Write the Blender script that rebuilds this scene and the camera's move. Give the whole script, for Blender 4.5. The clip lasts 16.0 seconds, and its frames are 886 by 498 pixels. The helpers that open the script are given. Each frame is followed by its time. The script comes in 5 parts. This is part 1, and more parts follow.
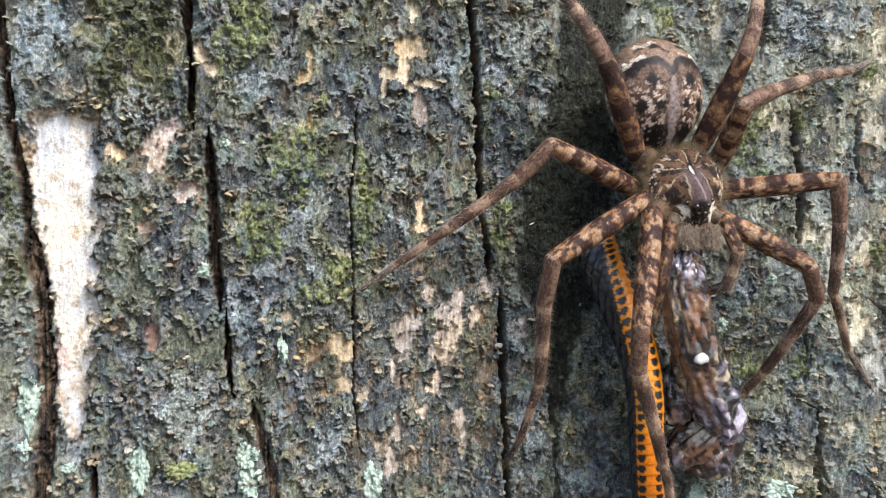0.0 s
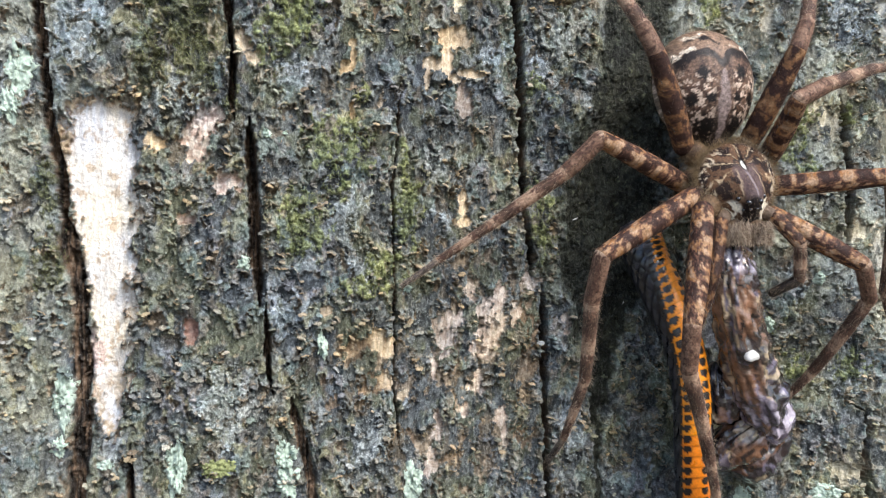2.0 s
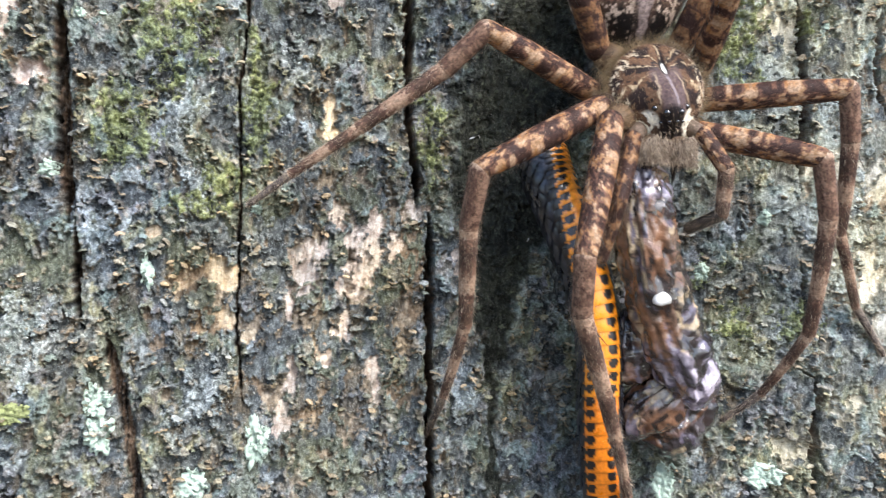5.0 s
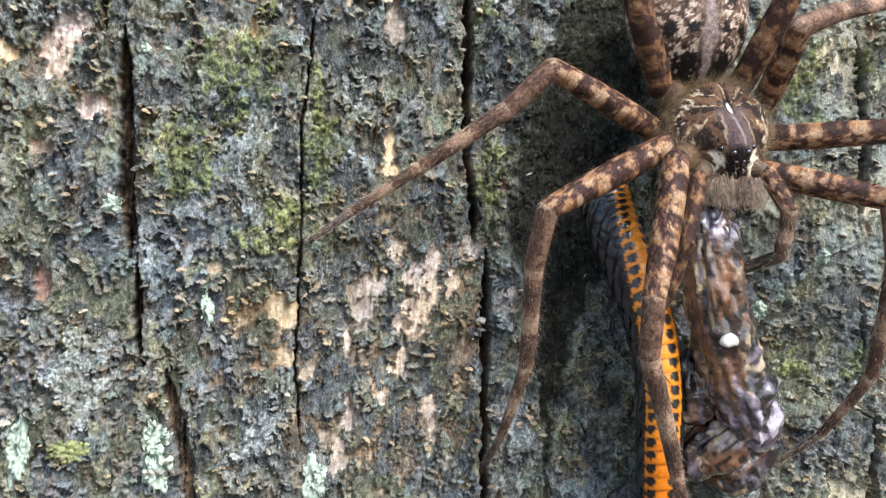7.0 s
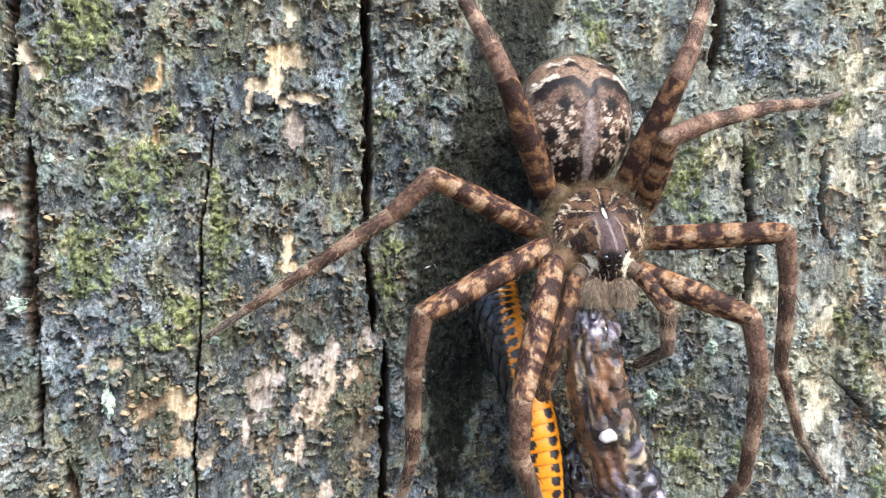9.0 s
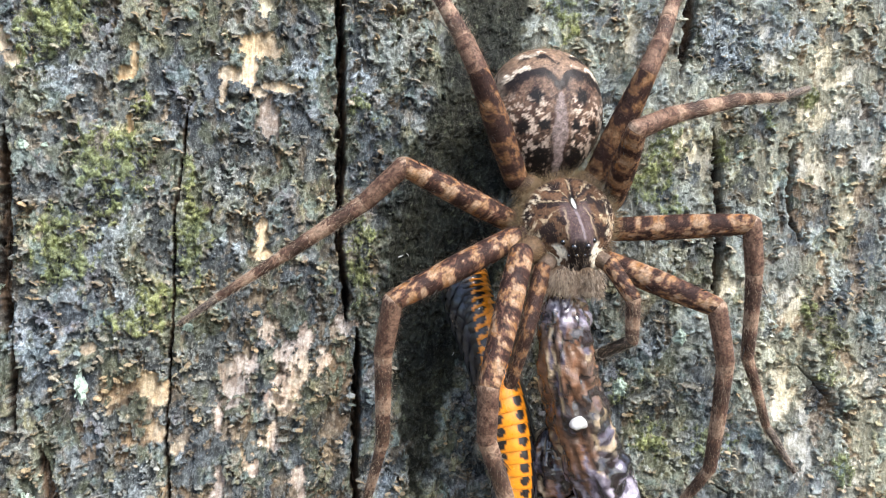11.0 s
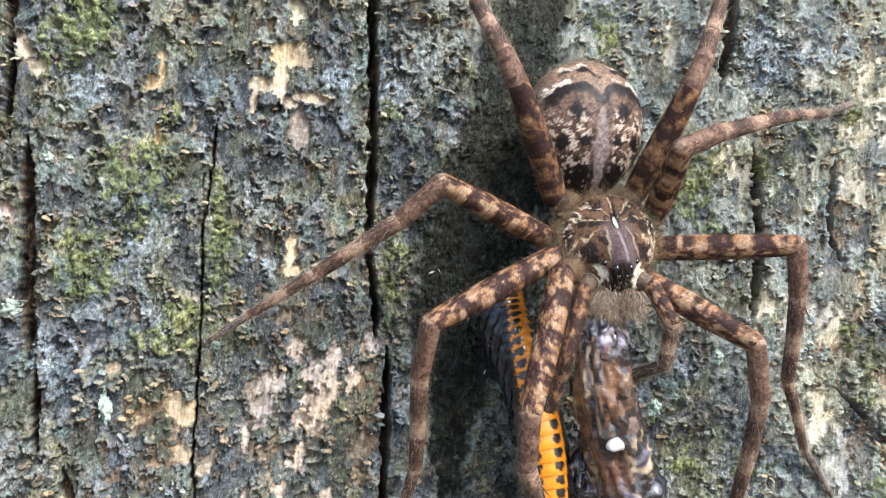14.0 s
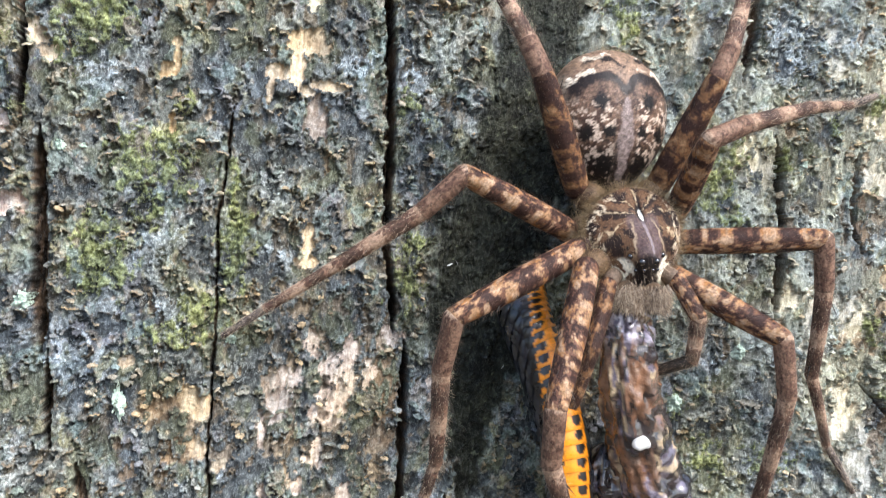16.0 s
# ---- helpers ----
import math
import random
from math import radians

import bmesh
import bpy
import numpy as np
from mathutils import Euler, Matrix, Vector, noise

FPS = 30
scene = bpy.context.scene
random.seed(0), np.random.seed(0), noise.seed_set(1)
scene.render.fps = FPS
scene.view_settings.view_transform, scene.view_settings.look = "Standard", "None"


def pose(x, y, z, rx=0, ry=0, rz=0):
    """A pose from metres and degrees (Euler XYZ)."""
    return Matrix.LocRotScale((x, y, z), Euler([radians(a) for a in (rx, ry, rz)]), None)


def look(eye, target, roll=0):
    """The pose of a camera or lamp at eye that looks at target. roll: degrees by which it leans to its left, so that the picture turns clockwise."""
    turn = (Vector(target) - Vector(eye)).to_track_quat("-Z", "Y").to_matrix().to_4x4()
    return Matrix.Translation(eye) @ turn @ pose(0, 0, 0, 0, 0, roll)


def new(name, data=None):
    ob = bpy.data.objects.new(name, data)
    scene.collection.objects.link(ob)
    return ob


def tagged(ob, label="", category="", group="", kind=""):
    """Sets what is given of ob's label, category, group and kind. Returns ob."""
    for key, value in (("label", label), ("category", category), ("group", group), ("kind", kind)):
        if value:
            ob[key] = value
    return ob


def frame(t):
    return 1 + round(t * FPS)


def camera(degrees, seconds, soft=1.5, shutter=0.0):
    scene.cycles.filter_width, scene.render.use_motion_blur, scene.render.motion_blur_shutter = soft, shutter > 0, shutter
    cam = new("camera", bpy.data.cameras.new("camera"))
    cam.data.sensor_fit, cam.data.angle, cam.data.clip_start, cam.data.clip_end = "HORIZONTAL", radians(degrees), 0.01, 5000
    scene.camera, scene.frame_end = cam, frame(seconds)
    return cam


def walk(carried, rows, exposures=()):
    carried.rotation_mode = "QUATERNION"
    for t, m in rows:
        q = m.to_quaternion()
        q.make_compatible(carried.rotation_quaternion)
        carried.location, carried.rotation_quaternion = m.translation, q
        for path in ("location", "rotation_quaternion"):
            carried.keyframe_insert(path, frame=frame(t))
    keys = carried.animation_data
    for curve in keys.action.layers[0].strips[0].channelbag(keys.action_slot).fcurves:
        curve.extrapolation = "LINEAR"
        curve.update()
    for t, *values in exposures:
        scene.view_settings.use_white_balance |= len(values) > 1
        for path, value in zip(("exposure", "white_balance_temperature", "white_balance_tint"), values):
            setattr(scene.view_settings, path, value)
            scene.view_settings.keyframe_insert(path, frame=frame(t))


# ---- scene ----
cam = camera(47.9, 16.0, soft=1.0, shutter=0.5)
METRES, EYE, TILT, LEAN, TURN = 0.083, 0.6, 0.0, 0.0, -12.0
ROWS = [
    (0.0, 0.0, 0.0, 0.0, 0.0, 0.0, 0.0),
    (0.5, -0.0212, 0.0071, 0.0015, -0.01, 0.05, -0.14),
    (1.0, -0.0505, 0.0142, 0.0096, 0.16, 0.12, -0.28),
    (1.5, -0.0588, 0.0297, 0.0017, 0.22, -0.02, -0.36),
    (2.0, -0.0505, 0.0325, -0.0024, 0.33, -0.2, -0.47),
    (2.5, 0.0496, 0.0201, -0.0149, 0.3, -0.54, -0.78),
    (3.0, 0.1446, 0.0656, -0.0242, -1.17, -0.79, -0.63),
    (3.5, 0.1651, 0.1271, -0.0235, -0.14, -0.42, -2.24),
    (4.0, 0.181, 0.1945, -0.0533, 0.51, -0.54, -1.9),
    (4.5, 0.1831, 0.2319, -0.0875, 1.57, -0.64, -1.96),
    (5.0, 0.1429, 0.2605, -0.0827, 2.05, -0.72, -2.1),
    (7.5, 0.0755, 0.2662, -0.0462, 2.37, 0.45, -2.81),
    (8.0, 0.0748, 0.2629, -0.0209, 2.79, 0.57, -2.83),
    (8.5, 0.1379, 0.2472, 0.0111, 2.88, 0.9, -2.76),
    (9.0, 0.2233, 0.2183, 0.032, 3.36, 1.32, -2.74),
    (11.5, 0.2463, 0.2071, 0.0229, 2.69, 1.14, -3.17),
    (12.0, 0.238, 0.2142, 0.0263, 3.06, 1.07, -3.6),
    (12.5, 0.2345, 0.217, 0.037, 2.6, 0.71, -3.36),
    (13.0, 0.2328, 0.2183, 0.0366, 2.48, 0.84, -3.29),
    (13.5, 0.2085, 0.225, 0.0449, 2.23, 0.88, -3.5),
    (14.0, 0.1885, 0.2373, 0.0534, 2.11, 0.62, -3.68),
    (14.5, 0.1836, 0.2437, 0.0523, 1.88, 0.37, -3.67),
    (15.0, 0.1731, 0.2457, 0.0509, 1.68, 0.49, -3.67),
    (15.5, 0.155, 0.247, 0.0684, 1.36, 0.43, -3.73),
    (16.0, 0.1525, 0.259, 0.0555, 1.5, 0.01, -3.89),
]
walk(cam, [(t, pose(0, -0.117, EYE, TILT, LEAN, TURN) @ pose(METRES * x, METRES * y, METRES * z, 90 + pitch, roll, yaw)) for t, x, y, z, yaw, pitch, roll in ROWS], [(0.0, 1.08, 6580, 10), (2.0, 1.08, 6580, 10), (2.6, 1.10, 6400, 10), (3.2, 1.16, 6260, 10), (4.5, 1.49, 6380, 10), (5.2, 1.50, 6400, 10), (7.5, 1.26, 6580, 10), (8.5, 1.25, 6560, 10), (9.0, 1.44, 6450, 10), (11.5, 1.38, 6550, 10), (12.5, 1.36, 6530, 10), (14.0, 1.37, 6410, 10), (16.0, 1.47, 6410, 10)])

# ---- light: soft forest daylight, the brighter gap up to the right ----
SUN = Vector((0.36, -0.68, 0.80)).normalized()
world = bpy.data.worlds.new("forest_daylight")
scene.world = world
world.use_nodes = True
wn = world.node_tree
sky = wn.nodes.new("ShaderNodeTexSky")
sky.sky_type, sky.sun_disc = "NISHITA", False
sky.sun_elevation = math.asin(SUN.z)
sky.sun_rotation = math.atan2(SUN.x, SUN.y)
sky.dust_density, sky.ozone_density = 2.0, 2.0
wn.nodes["Background"].inputs["Strength"].default_value = 0.14
wn.links.new(sky.outputs["Color"], wn.nodes["Background"].inputs["Color"])
sun = new("sun", bpy.data.lights.new("sun", "SUN"))
sun.data.energy, sun.data.angle, sun.data.color = 1.9, radians(24), (1.0, 0.985, 0.96)
sun.matrix_world = look((0.6, -0.8, 1.6), Vector((0.6, -0.8, 1.6)) - SUN)


# ---- small tools ----
def smooth(a, b, v):
    k = np.clip((v - a) / (b - a), 0, 1)
    return k * k * (3 - 2 * k)


def noise2(x, y, seed=0):
    """Gradient noise over arrays, about -1 to 1."""
    r = np.random.RandomState(1000 + seed)
    perm = r.permutation(512)
    ang = r.rand(512) * 2 * np.pi
    gx, gy = np.cos(ang), np.sin(ang)
    xi, yi = np.floor(x).astype(int), np.floor(y).astype(int)
    fx, fy = x - xi, y - yi
    u, v = fx * fx * fx * (fx * (fx * 6 - 15) + 10), fy * fy * fy * (fy * (fy * 6 - 15) + 10)

    def corner(i, j):
        h = perm[(perm[(xi + i) & 511] + yi + j) & 511]
        return gx[h] * (fx - i) + gy[h] * (fy - j)

    a = corner(0, 0) * (1 - u) + corner(1, 0) * u
    b = corner(0, 1) * (1 - u) + corner(1, 1) * u
    return (a * (1 - v) + b * v) * 1.5


def fbm(x, y, octaves, seed=0, gain=0.5):
    total, amp, f = 0, 1.0, 1.0
    for k in range(octaves):
        total = total + amp * noise2(x * f + 7.1 * k, y * f - 3.7 * k, seed + k)
        amp, f = amp * gain, f * 2.03
    return total


def cells(x, y, seed=0):
    """Distance to the nearest scattered point, in cells."""
    r = np.random.RandomState(2000 + seed)
    perm, jx, jy = r.permutation(512), r.rand(512), r.rand(512)
    xi, yi = np.floor(x).astype(int), np.floor(y).astype(int)
    best = np.full(np.shape(x), 9.0)
    for i in (-1, 0, 1):
        for j in (-1, 0, 1):
            h = perm[(perm[(xi + i) & 511] + yi + j) & 511]
            best = np.minimum(best, np.hypot(xi + i + jx[h] - x, yi + j + jy[h] - y))
    return best


def trunk_profile(x):
    """How far back the trunk's front lies (mm) at x (mm): a shallow flute, rounding away at the sides."""
    d = np.abs(x - 34.0)
    side = np.maximum(d - 66.0, 0)
    return -7.0 + 7.5 * np.exp(-(((x - 40.0) / 25.0) ** 2)) + side * side / 420.0


def at_mm(x, y, z):
    return Vector((x / 1000, y / 1000, EYE + z / 1000))


def raw_mesh(name, verts, faces, paint=None, sharp=False):
    """A mesh from arrays of places and quads; paint: {attribute: rgb per vertex}."""
    me = bpy.data.meshes.new(name)
    verts, faces = np.asarray(verts, np.float32), np.asarray(faces, np.int32)
    me.vertices.add(len(verts))
    me.vertices.foreach_set("co", verts.ravel())
    n = faces.shape[1]
    me.loops.add(faces.size)
    me.loops.foreach_set("vertex_index", faces.ravel())
    me.polygons.add(len(faces))
    me.polygons.foreach_set("loop_start", np.arange(len(faces), dtype=np.int32) * n)
    me.update(calc_edges=True)
    me.polygons.foreach_set("use_smooth", np.full(len(faces), not sharp))
    for key, rgb in (paint or {}).items():
        a = me.attributes.new(key, "FLOAT_COLOR", "POINT")
        rgba = np.ones((len(verts), 4), np.float32)
        rgba[:, : np.shape(rgb)[1]] = rgb
        a.data.foreach_set("color", rgba.ravel())
    me.validate()
    return me


def part(name, me, material, parent=None, label="", origin=None):
    """Links a mesh as one object under a thing or a part. origin: where a top-level mesh stands."""
    ob = new(name, me)
    me.materials.append(material)
    if parent is not None:
        ob.parent = parent
    return tagged(ob, label)


# ---- materials ----
class Nodes:
    """A small writer of node materials."""

    def __init__(self, name, rough=0.8, coat=0.0):
        self.mat = bpy.data.materials.new(name)
        self.mat.use_nodes = True
        self.tree = self.mat.node_tree
        self.bsdf = self.tree.nodes["Principled BSDF"]
        self.bsdf.inputs["Roughness"].default_value = rough
        self.bsdf.inputs["Coat Weight"].default_value = coat
        self.coords = self.tree.nodes.new("ShaderNodeTexCoord").outputs["Object"]

    def put(self, socket, value):
        if isinstance(value, bpy.types.NodeSocket):
            self.tree.links.new(value, socket)
        elif isinstance(value, (tuple, list)) and len(value) == 3 and socket.type == "RGBA":
            socket.default_value = (*value, 1)
        else:
            socket.default_value = value

    def attribute(self, key):
        n = self.tree.nodes.new("ShaderNodeAttribute")
        n.attribute_name = key
        return n.outputs["Color"]

    def split(self, colour):
        n = self.tree.nodes.new("ShaderNodeSeparateColor")
        self.put(n.inputs[0], colour)
        return n.outputs[0], n.outputs[1], n.outputs[2]

    def stretched(self, x, y, z):
        n = self.tree.nodes.new("ShaderNodeMapping")
        self.put(n.inputs["Vector"], self.coords)
        n.inputs["Scale"].default_value = (x, y, z)
        return n.outputs["Vector"]

    def noise(self, scale, detail=4, rough=0.6, vector=None, distort=0.0):
        n = self.tree.nodes.new("ShaderNodeTexNoise")
        self.put(n.inputs["Vector"], vector or self.coords)
        n.inputs["Scale"].default_value, n.inputs["Detail"].default_value = scale, detail
        n.inputs["Roughness"].default_value, n.inputs["Distortion"].default_value = rough, distort
        return n.outputs["Fac"]

    def cell(self, scale, vector=None, feature="F1"):
        n = self.tree.nodes.new("ShaderNodeTexVoronoi")
        n.feature = feature
        self.put(n.inputs["Vector"], vector or self.coords)
        n.inputs["Scale"].default_value = scale
        return n.outputs["Distance"]

    def ramp(self, value, a, b, lo=0.0, hi=1.0):
        n = self.tree.nodes.new("ShaderNodeMapRange")
        n.interpolation_type = "SMOOTHSTEP"
        for key, v in (("Value", value), ("From Min", a), ("From Max", b), ("To Min", lo), ("To Max", hi)):
            self.put(n.inputs[key], v)
        return n.outputs["Result"]

    def mix(self, fac, a, b, mode="MIX"):
        n = self.tree.nodes.new("ShaderNodeMix")
        n.data_type, n.blend_type = "RGBA", mode
        self.put(n.inputs[0], fac)
        self.put(n.inputs[6], a)
        self.put(n.inputs[7], b)
        return n.outputs[2]

    def math(self, op, a, b=0.0):
        n = self.tree.nodes.new("ShaderNodeMath")
        n.operation = op
        self.put(n.inputs[0], a)
        self.put(n.inputs[1], b)
        return n.outputs[0]

    def finish(self, colour, rough=None, bump=None, height=0.0001, strength=0.6):
        self.put(self.bsdf.inputs["Base Color"], colour)
        if rough is not None:
            self.put(self.bsdf.inputs["Roughness"], rough)
        if bump is not None:
            n = self.tree.nodes.new("ShaderNodeBump")
            n.inputs["Strength"].default_value, n.inputs["Distance"].default_value = strength, height
            self.put(n.inputs["Height"], bump)
            self.put(self.bsdf.inputs["Normal"], n.outputs["Normal"])
        return self.mat


def bark_material():
    """Crust, wood and lichen: the layers' own pigment, with grain, granules and fine relief over it."""
    m = Nodes("weathered_bark")
    pigment = m.attribute("pigment")
    # the state's first channel: wet stain and painted shade together
    damp_shade, frost, crust = m.split(m.attribute("state"))
    tall = m.stretched(1, 1, 0.75)
    fine, grit = m.noise(2400, 5, 0.7, tall, 0.6), m.noise(6500, 3, 0.65)
    fibre = m.noise(1500, 4, 0.6, m.stretched(1, 1, 0.12), 0.4)
    # threads and granules of lichen on the crust
    thread = m.math("ABSOLUTE", m.math("SUBTRACT", m.noise(1300, 3, 0.6, tall, 1.6), 0.5))
    knot = m.math("ABSOLUTE", m.math("SUBTRACT", m.noise(2600, 2, 0.5, tall, 1.2), 0.5))
    much = m.ramp(crust, 0, 1, 0.40, 1.0)
    c = m.mix(much, pigment, m.mix(m.ramp(fine, 0.36, 0.64), (0.60, 0.60, 0.61), (1.34, 1.35, 1.35)), "MULTIPLY")
    c = m.mix(much, c, m.mix(m.ramp(grit, 0.34, 0.66), (0.76, 0.76, 0.76), (1.22, 1.22, 1.22)), "MULTIPLY")
    pale = m.mix(m.ramp(damp_shade, 0, 1, 0.0, 0.85), m.mix(0.5, m.mix(1.0, pigment, (1.9, 1.9, 1.9), "MULTIPLY"), (0.54, 0.58, 0.56)), (0.10, 0.105, 0.075))
    c = m.mix(m.math("MULTIPLY", m.math("MULTIPLY", m.ramp(thread, 0.030, 0.010), m.ramp(fine, 0.44, 0.54)), m.ramp(frost, 0, 1, 0.35, 0.95)), c, pale)
    c = m.mix(m.math("MULTIPLY", m.math("MULTIPLY", m.ramp(knot, 0.03, 0.01), m.ramp(fine, 0.46, 0.56)), m.math("MULTIPLY", crust, m.ramp(frost, 0, 1, 0.25, 0.6))), c, pale)
    c = m.mix(m.math("MULTIPLY", crust, m.ramp(m.math("MULTIPLY", m.ramp(thread, 0.06, 0.16), m.ramp(grit, 0.48, 0.62)), 0.2, 0.7, 0, 0.75)), c, (0.026, 0.027, 0.024))
    rough = m.mix(damp_shade, (0.9, 0.9, 0.9), (0.46, 0.46, 0.46))
    m.put(m.bsdf.inputs["Specular IOR Level"], m.ramp(damp_shade, 0, 1, 0.42, 0.12))
    bump = m.math("ADD", m.math("ADD", fine, m.math("MULTIPLY", grit, 0.35)), m.math("ADD", m.math("MULTIPLY", fibre, 0.3), m.math("MULTIPLY", m.ramp(thread, 0.10, 0.0), 0.30)))
    return m.finish(c, rough, bump, 0.00022, 0.75)


def painted(name, rough=0.6, fine=3000, coat=0.0, height=0.00006, spread=0.35, shine=0.5):
    """Pigment from the mesh's own markings, with grain over it."""
    m = Nodes(name, rough, coat)
    n = m.noise(fine, 5, 0.65)
    m.bsdf.inputs["Specular IOR Level"].default_value = shine
    c = m.mix(1.0, m.attribute("markings"), m.mix(m.ramp(n, 0.3, 0.7), (1 - spread,) * 3, (1 + spread,) * 3), "MULTIPLY")
    return m.finish(c, m.ramp(m.noise(fine * 0.4), 0.3, 0.7, rough - 0.12, rough + 0.12), n, height, 0.7)


def plain(name, dark, light, scale, rough, coat=0.0, height=0.0001):
    m = Nodes(name, rough, coat)
    n = m.noise(scale, 5, 0.65)
    return m.finish(m.mix(m.ramp(n, 0.32, 0.68), dark, light), m.ramp(m.noise(scale * 0.3), 0.3, 0.7, rough * 0.8, min(1, rough * 1.2)), n, height, 0.6)


BARK = bark_material()
SOIL = plain("leaf_litter", (0.03, 0.022, 0.014), (0.11, 0.08, 0.05), 30, 0.95, height=0.01)
FUR = painted("spider_cuticle", 0.66, 4200, shine=0.22)
SHELL = painted("spider_abdomen_skin", 0.52, 5200, shine=0.30)
HAIR = plain("spider_hair", (0.055, 0.032, 0.020), (0.21, 0.135, 0.080), 2500, 0.6)
PALE_HAIR = plain("pale_spider_hair", (0.26, 0.19, 0.125), (0.60, 0.49, 0.37), 2500, 0.6)
GOLD_HAIR = plain("golden_spider_hair", (0.10, 0.066, 0.032), (0.30, 0.215, 0.115), 2500, 0.6)
SPINE = plain("black_spine", (0.008, 0.006, 0.005), (0.03, 0.02, 0.015), 4000, 0.35)
EYE_BLACK = plain("eye_lens", (0.004, 0.004, 0.005), (0.012, 0.011, 0.012), 900, 0.08, 1.0)
BELLY = painted("snake_belly_scale", 0.38, 2600, 0.3, 0.00003, 0.15)
SCALE = plain("snake_back_scale", (0.006, 0.006, 0.008), (0.030, 0.031, 0.042), 900, 0.30, 0.35, 0.00005)
FLESH = painted("chewed_flesh", 0.14, 620, 1.0, 0.0005, 0.45)
BEAD = plain("pale_bone", (0.45, 0.44, 0.42), (0.66, 0.65, 0.63), 900, 0.25, 0.6)
MINT = plain("mint_lichen", (0.32, 0.41, 0.34), (0.52, 0.62, 0.53), 2600, 0.95, height=0.0002)
MOSS = plain("moss_green", (0.105, 0.120, 0.044), (0.33, 0.365, 0.16), 2500, 0.9)

# ---- the trunk: plates of crusted bark over a darker core ----
STEP = 0.118
gx = np.arange(-34.0, 102.0, STEP)
gz = np.arange(-42.0, 42.0, STEP)
X, Z = np.meshgrid(gx, gz)
wob1, wob2 = fbm(X / 3.2, Z / 4.5, 4, 11, 0.6), fbm(X / 3.2, Z / 4.5, 4, 21, 0.6)
jag = fbm(X / 0.9, Z / 1.3, 3, 31, 0.6)
nib1, nib2 = fbm(X / 1.2, Z / 1.5, 4, 37, 0.68), fbm(X / 1.2, Z / 1.5, 4, 43, 0.68)


def blob(cx, cz, rx, rz, ragged=0.55):
    """A soft-edged ragged patch, 1 inside."""
    bite = (0.35 + ragged) * min(rx, rz, 1.3)
    d = np.hypot((X - cx + bite * nib1) / rx + ragged * 0.35 * wob1, (Z - cz + bite * nib2) / rz + ragged * 0.35 * wob2)
    return smooth(1.10, 0.92, d + ragged * 0.15 * jag)


def patches(rows, ragged=0.55):
    total = np.zeros_like(X)
    for r in rows:
        total = np.maximum(total, blob(*r, ragged))
    return total


def crack(points, width, depth):
    """A split along a line of (x, z): depth in mm, width tapering at its ends."""
    best, side = np.full(X.shape, 99.0), np.ones(X.shape)
    for (x0, z0), (x1, z1) in zip(points, points[1:]):
        dx, dz = x1 - x0, z1 - z0
        k = np.clip(((X - x0) * dx + (Z - z0) * dz) / (dx * dx + dz * dz), 0, 1)
        best = np.minimum(best, np.hypot(X - x0 - k * dx + 0.16 * wob1 + 0.12 * jag * min(1.0, 0.7 / width), Z - z0 - k * dz))
    lo, hi = min(p[1] for p in points), max(p[1] for p in points)
    taper = np.clip(np.minimum((hi - Z) / 2.5, (Z - lo) / 2.5), 0.2, 1)
    w = width * taper * (0.85 + 0.26 * wob2 + 0.35 * jag * min(1.0, 0.6 / width))
    return depth * smooth(w, w * 0.45, best)


# where the crust has gone and the wood lies open, by kind: x, z and half sizes
BARE = patches([(-17.2, 11.8, 3.4, 2.4), (-17.0, 8.2, 3.6, 4.3), (-16.9, 3.0, 3.4, 4.4), (-16.5, -1.7, 3.0, 3.1), (-16.1, -5.8, 2.3, 2.8), (-16.2, -9.9, 2.1, 2.9), (-16.2, -14.0, 1.9, 3.1), (-16.3, -18.1, 1.4, 2.6)], 0.42)
PINK = patches([(-6.5, 12.9, 1.5, 1.5), (-8.0, 10.1, 1.2, 2.4), (-4.6, 6.2, 1.7, 1.0), (-8.6, 2.3, 1.1, 0.6), (-8.1, -9.2, 0.6, 1.6), (21.5, 16.1, 1.1, 2.4), (-17.4, -11.6, 0.9, 1.7)], 0.25)
TAN = patches([(20.3, 23.2, 2.2, 1.3), (19.4, 20.8, 0.7, 2.0), (17.7, 20.0, 1.2, 0.7), (17.0, 18.2, 0.35, 1.3), (20.3, 18.6, 0.9, 0.45), (22.6, 19.4, 1.8, 0.4), (11.9, -10.7, 1.5, 1.1), (12.7, -11.8, 0.8, 0.9), (12.6, -15.1, 1.0, 1.1), (14.4, -16.8, 0.8, 0.8),
               (6.0, -7.4, 0.7, 0.5), (8.5, 21.6, 0.5, 0.5), (8.7, 20.1, 0.35, 1.3), (8.0, 19.0, 0.7, 0.7), (8.6, 14.3, 0.35, 1.1), (21.5, 4.6, 0.6, 1.7), (21.3, 2.5, 1.1, 0.6), (-11.8, 10.1, 0.9, 0.9), (-3.1, 21.0, 0.9, 1.1), (-1.8, 19.5, 0.9, 0.8), (-20.7, 9.6, 0.9, 2.4), (-18.8, 13.6, 1.9, 0.9)], 0.12)
PALE = patches([(16.7, 27.1, 0.8, 1.2), (20.8, 27.6, 0.7, 1.4), (27.0, 28.5, 0.7, 0.9), (-1.1, 17.6, 0.22, 0.7), (28.3, -25.1, 1.1, 1.0), (26.7, -24.2, 0.4, 0.8), (32.4, -25.2, 0.4, 1.0), (27.0, -28.5, 1.2, 0.7), (19.8, -25.8, 1.0, 0.6), (12.3, -26.8, 0.5, 0.8), (-5.8, 22.2, 0.7, 4.0)], 0.45)
